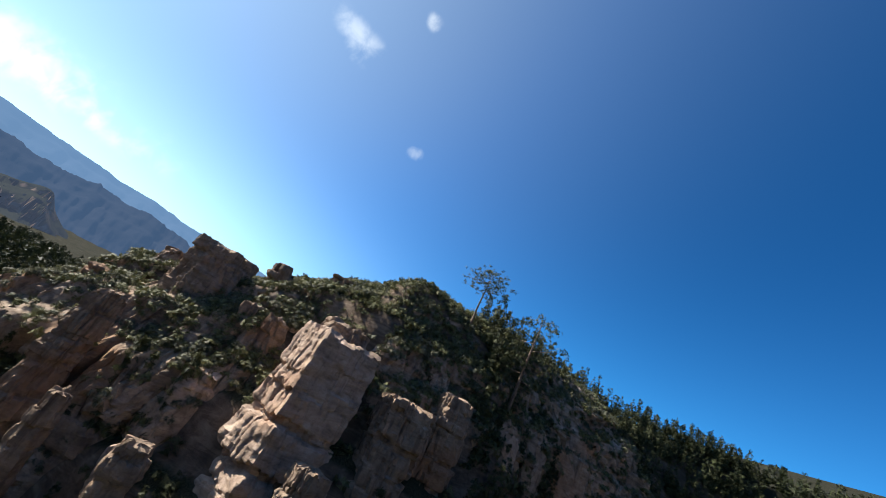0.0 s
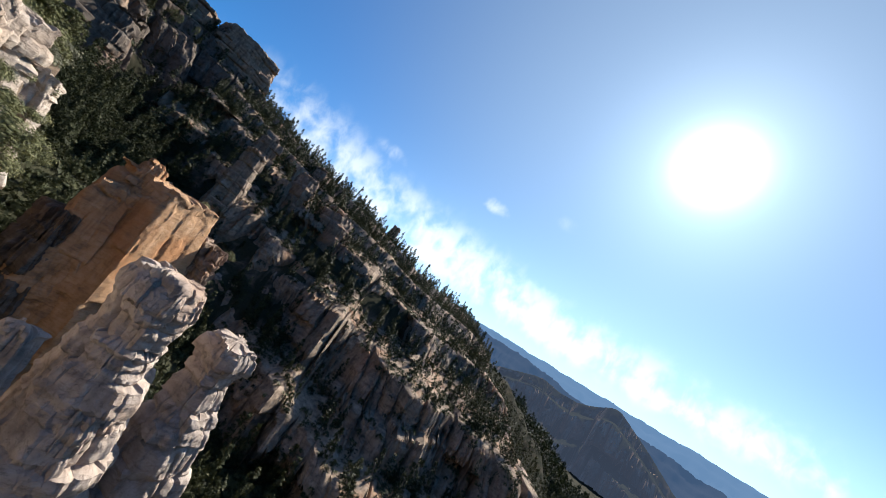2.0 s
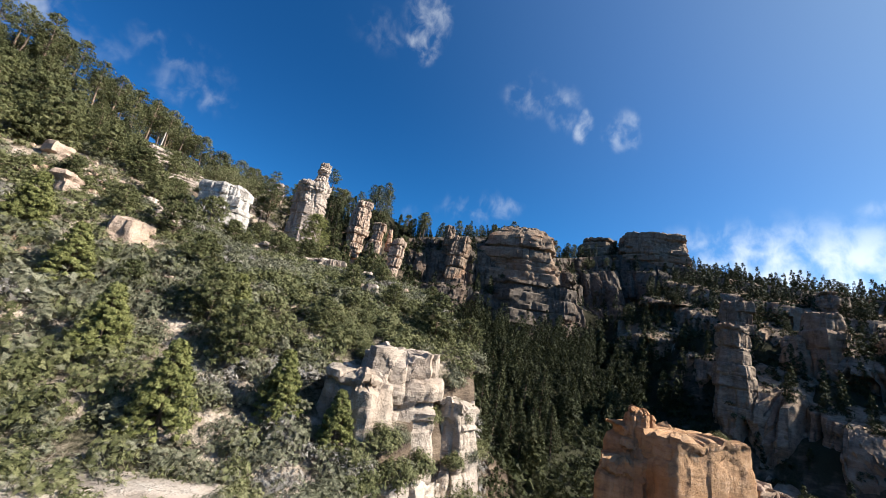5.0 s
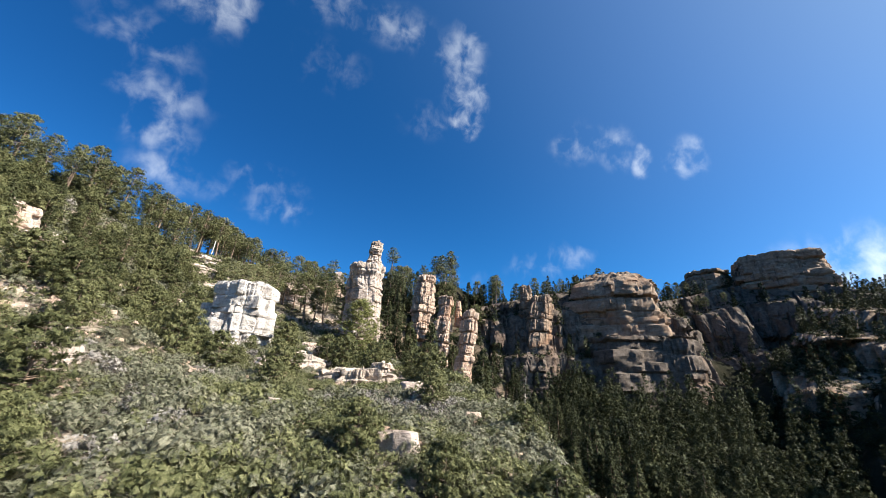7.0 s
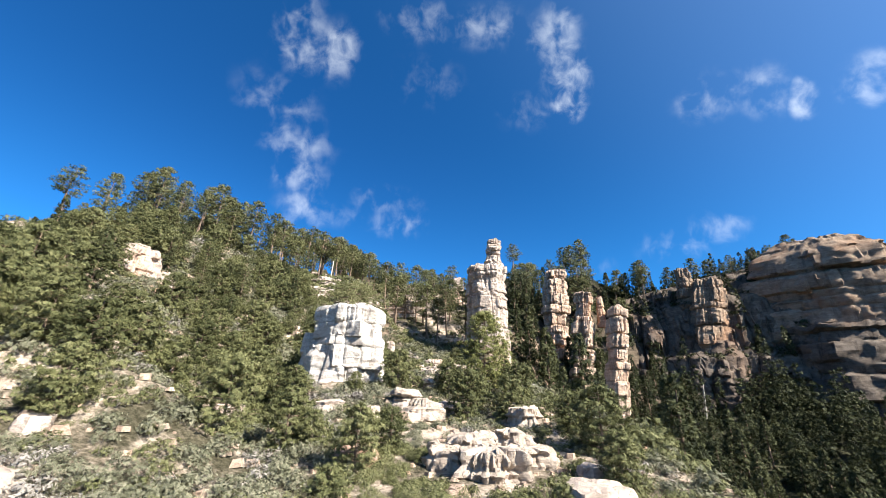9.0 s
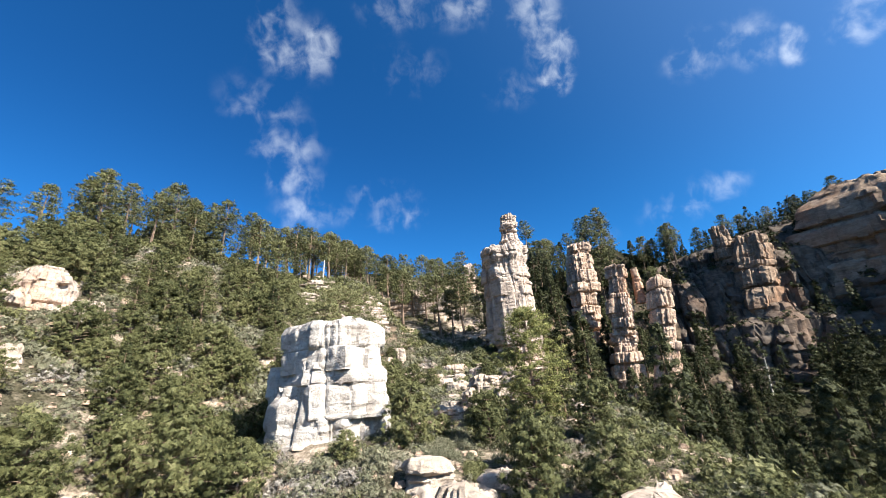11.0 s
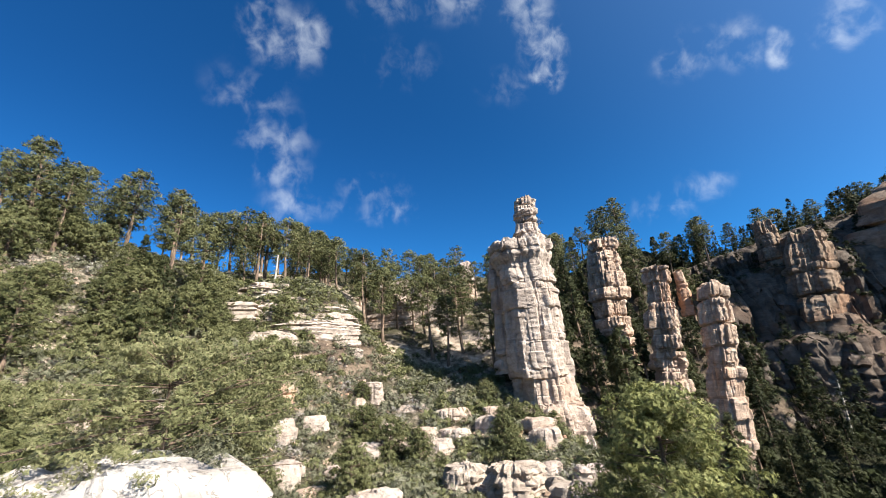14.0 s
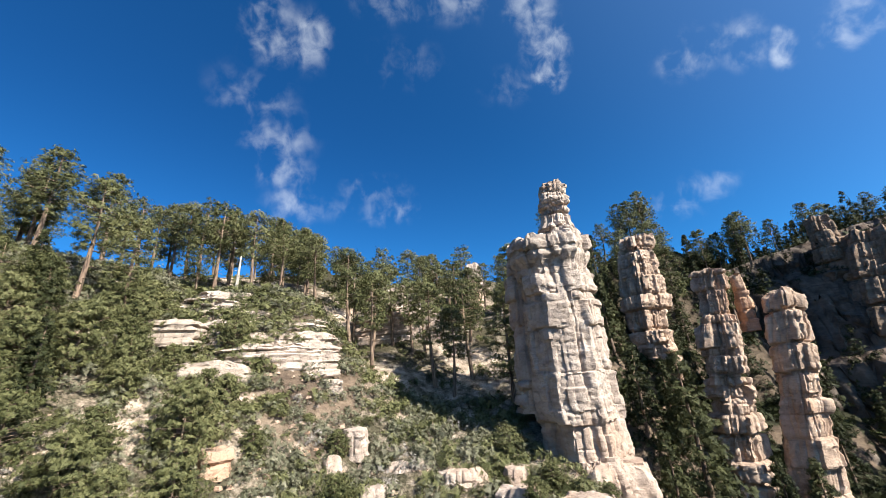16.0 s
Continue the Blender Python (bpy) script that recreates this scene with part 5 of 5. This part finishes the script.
def build_scrub():
    rng = np.random.RandomState(8)
    close = [shrub(s, 230, 24, 0.21, 0.1, 34) for s in range(140, 144)]
    near = [shrub(s, 104, 18, 0.3, 0.15, 22) for s in range(40, 46)]
    far = [shrub(s, 20, 9, 0.72, 0.34, 4) for s in range(50, 54)]
    rocks = np.array([(r[0], r[1], r[2], r[3]) for r in ROCKS])
    path = np.array([r[1:4] for r in PATH])
    def spots(n, x0, x1, y0, y1, lo, hi, dense, steep=1.7):
        x, y = rng.uniform(x0, x1, n), rng.uniform(y0, y1, n)
        z = land(x, y)
        gx, gy = (land(x + 1, y) - land(x - 1, y)) / 2, (land(x, y + 1) - land(x, y - 1)) / 2
        keep = (np.hypot(gx, gy) < steep) & (vnoise(x / 7, y / 7, 0.5, 71) * 0.6 + rng.rand(n) * 0.4 < dense + 0.14 * (np.abs(y - 20) < 22))
        s = rng.uniform(lo, hi, n) * (0.7 + 0.6 * vnoise(x / 9, y / 9, 3.3, 12))
        d = np.hypot(x[:, None] - rocks[:, 0], y[:, None] - rocks[:, 1])
        keep &= ~((d < rocks[:, 2] * 0.9) & (z[:, None] + 1 < rocks[:, 3])).any(1)
        dp = np.hypot(x[:, None] - path[:, 0], y[:, None] - path[:, 1])
        keep &= ~((dp < 3.5) & (z[:, None] + 2.5 > path[:, 2] - 2)).any(1)
        return np.stack([x, y, z - 0.1, s], 1)[keep]
    slope = np.concatenate([spots(2600, 17, 50, 34, 84, 0.3, 1.05, 0.66, 2.3), spots(2900, -44, 20, 34, 84, 0.5, 1.4, 0.95, 3.0), spots(5200, -40, 46, 84, 142, 0.65, 1.75, 1.1, 4.0), spots(2500, -20, 50, 0, 25, 0.7, 1.7, 1.1, 4.0), spots(1700, -20, 50, 25, 38, 0.5, 1.3, 0.85, 4.0), spots(1500, 40, 74, 10, 96, 0.6, 1.6, 1.2, 9.0)])
    # bushes that the walk passes close by are things of their own
    reach = np.sqrt(((slope[:, None, :2] - path[None, :, :2]) ** 2).sum(2)).min(1)
    order = np.argsort(reach)[:240]
    bushes = [(leaf_mesh("leaves", lv, m), leaf_mesh("branchwork", tw, DRY)) for m in (OAK, OAK, GREYBUSH, OAK, DRY) for lv, tw in [shrub(90 + len(bpy.data.meshes), 1300 if m is not DRY else 400, 40, 0.15, 0.065, 110)]]
    fine = [(leaf_mesh("leaves", lv, m), leaf_mesh("branchwork", tw, DRY)) for m in (OAK, OAK, GREYBUSH, GREYBUSH, DRY) for lv, tw in [shrub(190 + len(bpy.data.meshes), 2800 if m is not DRY else 900, 60, 0.11, 0.042, 260)]]
    names = ("green oak bush on the stony slope", "green oak bush on the stony slope", "grey-green brush on the stony slope", "green oak bush on the stony slope", "leafless brown bush on the stony slope")
    for place, i in enumerate(order):
        x, y, z, s = slope[i]
        kind = int(vnoise(x / 6, y / 6, 9.1, 33) * 4.99)
        root = tagged(new("bush"), names[kind], "bush", "bushes along the walk")
        root.matrix_basis = Matrix.Translation((x, y, z)) @ Matrix.Rotation(rng.rand() * 6.283, 4, "Z") @ Matrix.Scale(s, 4)
        for part_name, mesh in zip(("leaves", "branchwork"), fine[kind] if place < 110 else bushes[kind]):
            new(part_name, mesh).parent = root
    slope = np.delete(slope, order, 0)
    for x, y, z, s, kind, what in ((11.8, 75.6, 36.4, 1.9, 2, "small grey-green bush growing on top of the white outcrop"), (16.2, 75.0, 36.4, 1.8, 2, "grey-green bush on top of the white outcrop"), (9.4, 74, 34.4, 1.5, 0, "green bush on a ledge of the white outcrop"), (37.5, 131, 33.5, 2.2, 2, "grey bush at the foot of the pale tower"), (29.5, 130.5, 37, 2.4, 0, "green bush beside the pale tower"), (91, 20, 4.0, 1.6, 0, "green bush on the orange buttress"), (100, 12, -3, 2.0, 0, "green bush on the orange buttress"), (41, -9, -12, 1.6, 0, "green bush on a pinnacle ledge"), (24.5, 1.6, 3.0, 2.6, 1, "green bush rooted in the face of the white cliff"), (20.5, -0.6, -0.6, 2.4, 2, "grey-green bush rooted in the face of the white cliff"), (14.5, 1.6, 0.6, 1.8, 1, "green bush rooted in the face of the white cliff"), (28.5, 3.8, 1.0, 1.8, 1, "green bush rooted in the face of the white cliff"), (34, 7.4, 2.0, 2.2, 1, "green bush rooted in the face of the white cliff")):
        root = tagged(new("bush"), what, "bush")
        root.matrix_basis = Matrix.Translation((x, y, z)) @ Matrix.Rotation(s, 4, "Z") @ Matrix.Scale(s, 4)
        for part_name, mesh in zip(("leaves", "branchwork"), fine[kind]):
            new(part_name, mesh).parent = root
    # bushes overhanging the brink of the white cliff and along the foot of the ledges
    front = ((0, 12.5), (6, 7.8), (9, 5.6), (12.5, 3.6), (16.4, 2.0), (20.5, 1.6), (23, 2.8), (27.5, 5.4), (33, 8.4), (38, 11.4))
    edge = [(bx, float(np.interp(bx, [f[0] for f in front], [f[1] for f in front])) + rng.uniform(0.2, 3.0), 4.4) for bx in np.arange(3, 40, 1.05)]
    edge += [(bx, 122.6 + rng.uniform(-1.2, 0.8) + 0.25 * bx, 0) for bx in np.arange(-8, 8, 1.3)]
    for bx, by, bz in edge:
        s = rng.uniform(0.9, 1.9)
        kind = rng.randint(4)
        root = tagged(new("bush"), "bush overhanging the brink of the white cliff" if bz else "bush at the foot of the pale ledges", "bush", "bushes along the brink" if bz else "bushes below the ledges")
        root.matrix_basis = Matrix.Translation((bx, by, max(bz, min(float(land(bx, by)), 7.0)) if bz else float(land(bx, by)) - 0.1)) @ Matrix.Rotation(s * 9, 4, "Z") @ Matrix.Scale(s, 4)
        for part_name, mesh in zip(("leaves", "branchwork"), bushes[kind]):
            new(part_name, mesh).parent = root
    kinds = (("green_scrub", OAK, "low green oak scrub covering the slope", 0.0, 0.46), ("grey_scrub", GREYBUSH, "grey-green brush scattered over the stony slope", 0.46, 0.82), ("bare_scrub", DRY, "leafless grey-brown brush on the slope", 0.82, 1.0))
    pick = vnoise(slope[:, 0] / 6, slope[:, 1] / 6, 9.1, 33) * 0.75 + rng.rand(len(slope)) * 0.45 - 0.1
    twigs = []
    for name, mat, label, lo, hi in kinds:
        mine = slope[(pick >= lo) & (pick < hi) | ((lo == 0) & (pick < 0)) | ((hi == 1) & (pick >= 1))]
        sets = [p[0] if name != "bare_scrub" else p[0][::2] for p in near]
        gap = np.sqrt(((mine[:, None, :2] - path[None, :, :2]) ** 2).sum(2)).min(1) < 17
        leaves = [scatter(sets, mine[~gap], rng), scatter([p[0] for p in close], mine[gap], rng)]
        tagged(new(name, leaf_mesh(name, np.concatenate(leaves), mat)), label, "scrub", kind="stuff")
        twigs.append(scatter([p[1] for p in near], mine, rng))
    tagged(new("brush_twigs", leaf_mesh("brush_twigs", np.concatenate(twigs), DRY)), "thin grey twigs of the slope brush", "twigs", kind="stuff")
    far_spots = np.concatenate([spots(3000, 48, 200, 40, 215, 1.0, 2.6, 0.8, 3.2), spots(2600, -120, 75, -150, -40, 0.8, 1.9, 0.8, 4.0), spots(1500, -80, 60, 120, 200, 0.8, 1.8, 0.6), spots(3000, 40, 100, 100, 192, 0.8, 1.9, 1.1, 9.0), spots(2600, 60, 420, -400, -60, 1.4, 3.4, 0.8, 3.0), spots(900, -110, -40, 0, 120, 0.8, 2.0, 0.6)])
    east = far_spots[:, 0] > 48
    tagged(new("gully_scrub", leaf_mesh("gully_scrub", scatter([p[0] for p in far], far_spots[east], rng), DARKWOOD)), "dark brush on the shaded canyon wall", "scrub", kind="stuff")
    tagged(new("far_scrub", leaf_mesh("far_scrub", scatter([p[0] for p in far], far_spots[~east], rng), OAK)), "dark brush over the far canyon slopes", "scrub", kind="stuff")
    spur_far = [shrub(s, 40, 10, 0.5, 0.24, 6)[0] for s in range(54, 58)]
    # distant woods
    wood, mid_wood = [], []
    for s in range(3):
        t, c = pine(60 + s, 9, 2.0, 0.05, "fir", 26)
        co = np.zeros(len(c.vertices) * 3)
        c.vertices.foreach_get("co", co)
        q = co.reshape(-1, 3, 3).copy()
        mid = q.mean(1, keepdims=True)
        wood.append((mid + (q - mid) * 3.7)[::5])
        mid_wood.append((mid + (q - mid) * 2.3)[::3])
        bpy.data.meshes.remove(t[0]), bpy.data.meshes.remove(t[1]), bpy.data.meshes.remove(c)
    def on_wall(wall, n, lo, hi, flat):
        """Places on the benches of a cliff wall, with a size for each."""
        p, level = wall
        i = np.nonzero(level + 0.25 * (vnoise(p[:, 0] / 9, p[:, 1] / 9, p[:, 2] / 9, 91) - 0.5) > flat)[0]
        i = i[rng.randint(len(i), size=n)]
        return np.concatenate([p[i] - (0, 0, 0.3), rng.uniform(lo, hi, (n, 1))], 1)
    wall_wood = []
    for s in range(3):
        t, c = pine(70 + s, 9, 1.9, 0.05, "fir", 52)
        co = np.zeros(len(c.vertices) * 3)
        c.vertices.foreach_get("co", co)
        q = co.reshape(-1, 3, 3)
        mid = q.mean(1, keepdims=True)
        wall_wood.append((mid + (q - mid) * 1.7)[::2])
        bpy.data.meshes.remove(t[0]), bpy.data.meshes.remove(t[1]), bpy.data.meshes.remove(c)
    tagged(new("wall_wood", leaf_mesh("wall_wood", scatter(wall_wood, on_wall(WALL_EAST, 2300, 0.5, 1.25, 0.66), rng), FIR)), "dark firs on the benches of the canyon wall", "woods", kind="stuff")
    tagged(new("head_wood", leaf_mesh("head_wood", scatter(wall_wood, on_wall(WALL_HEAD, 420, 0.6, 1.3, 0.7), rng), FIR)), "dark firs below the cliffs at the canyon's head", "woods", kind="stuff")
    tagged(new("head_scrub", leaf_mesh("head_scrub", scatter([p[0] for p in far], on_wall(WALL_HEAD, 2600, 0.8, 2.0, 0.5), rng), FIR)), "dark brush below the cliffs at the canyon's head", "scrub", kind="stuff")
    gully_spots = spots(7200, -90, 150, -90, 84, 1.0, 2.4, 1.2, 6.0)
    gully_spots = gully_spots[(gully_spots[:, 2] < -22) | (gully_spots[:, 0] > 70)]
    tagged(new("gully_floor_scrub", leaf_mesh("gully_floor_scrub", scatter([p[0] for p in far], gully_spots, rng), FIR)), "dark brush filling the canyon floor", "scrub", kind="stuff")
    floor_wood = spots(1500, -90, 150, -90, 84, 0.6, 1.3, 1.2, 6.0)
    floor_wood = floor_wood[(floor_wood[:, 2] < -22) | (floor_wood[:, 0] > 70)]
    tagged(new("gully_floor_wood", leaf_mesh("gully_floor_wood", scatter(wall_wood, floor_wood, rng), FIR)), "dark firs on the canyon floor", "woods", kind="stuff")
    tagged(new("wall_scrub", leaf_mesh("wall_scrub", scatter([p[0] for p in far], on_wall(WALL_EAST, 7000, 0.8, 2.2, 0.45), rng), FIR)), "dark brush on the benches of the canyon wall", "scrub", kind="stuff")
    spur_green = on_wall(WALL_SPUR, 15000, 0.7, 1.9, 0.36)
    spur_green = spur_green[(spur_green[:, 2] > -14) | (rng.rand(len(spur_green)) < 0.22)]
    tagged(new("spur_scrub", leaf_mesh("spur_scrub", scatter(spur_far, spur_green[::2], rng), OAK)), "green oak scrub over the rocky spur", "scrub", kind="stuff")
    tagged(new("spur_brush", leaf_mesh("spur_brush", scatter(spur_far, spur_green[1::2], rng), GREYBUSH)), "grey-green brush over the rocky spur", "scrub", kind="stuff")
    spur_spots = spots(4200, -64, 62, -128, -80, 0.6, 1.7, 1.2, 9.0)
    tagged(new("spur_top_scrub", leaf_mesh("spur_top_scrub", scatter(spur_far, spur_spots, rng), OAK)), "green oak scrub along the crest of the spur", "scrub", kind="stuff")
    behind = spots(3600, 40, 260, -350, -150, 0.7, 1.3, 1.3, 2.6)
    tagged(new("valley_wood", leaf_mesh("valley_wood", scatter(mid_wood, behind, rng), FIR)), "dark conifer wood on the valley floor behind the spur", "woods", kind="stuff")
    near_wood = spots(4600, -200, -36, -175, -44, 0.5, 0.95, 1.2, 4.0)
    tagged(new("spur_wood", leaf_mesh("spur_wood", scatter(mid_wood, near_wood, rng), FIR)), "dense conifer wood on the slope behind the spur", "woods", kind="stuff")
    wx = np.concatenate([spots(4200, -430, -150, -230, -40, 0.6, 1.1, 1.3, 2.6), spots(6000, 70, 480, -520, -230, 0.8, 1.5, 1.3, 2.6), spots(700, 230, 420, 40, 215, 0.5, 1.0, 0.66, 2.2)])
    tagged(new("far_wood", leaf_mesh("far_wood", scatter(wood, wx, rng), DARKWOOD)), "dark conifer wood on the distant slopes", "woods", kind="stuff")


build_scrub()


def build_rubble():
    """Loose stones lying on the open soil of the slope."""
    rng = np.random.RandomState(77)
    n = 7000
    x, y = rng.uniform(-30, 46, n), rng.uniform(18, 130, n)
    keep = vnoise(x / 8, y / 8, 2.2, 19) * 0.6 + rng.rand(n) * 0.5 < 0.62
    x, y = x[keep], y[keep]
    z, s = land(x, y), rng.uniform(0.12, 0.6, len(x)) * rng.uniform(0.5, 1.2, len(x))
    ring = [(math.cos(a), math.sin(a)) for a in np.arange(5) * 1.2566]
    unit = np.array([(cx * 1.0, cy * 0.8, -0.2) for cx, cy in ring] + [(cx * 0.7, cy * 0.6, 0.5) for cx, cy in ring])
    faces = [[i, (i + 1) % 5, 5 + (i + 1) % 5, 5 + i] for i in range(5)] + [[5, 6, 7, 8, 9]]
    verts, quads = [], []
    for px, py, pz, ps in zip(x, y, z, s):
        a = rng.rand() * 6.283
        q = unit * rng.uniform(0.7, 1.3, (10, 3)) * ps
        base = len(verts)
        verts += [(px + math.cos(a) * v[0] - math.sin(a) * v[1], py + math.sin(a) * v[0] + math.cos(a) * v[1], pz + v[2]) for v in q]
        quads += [[i + base for i in f] for f in faces]
    tagged(new("rubble", mesh_from("rubble", verts, quads, PINK_ROCK)), "pale loose sandstone rubble on the slope", "rubble", kind="stuff")


build_rubble()
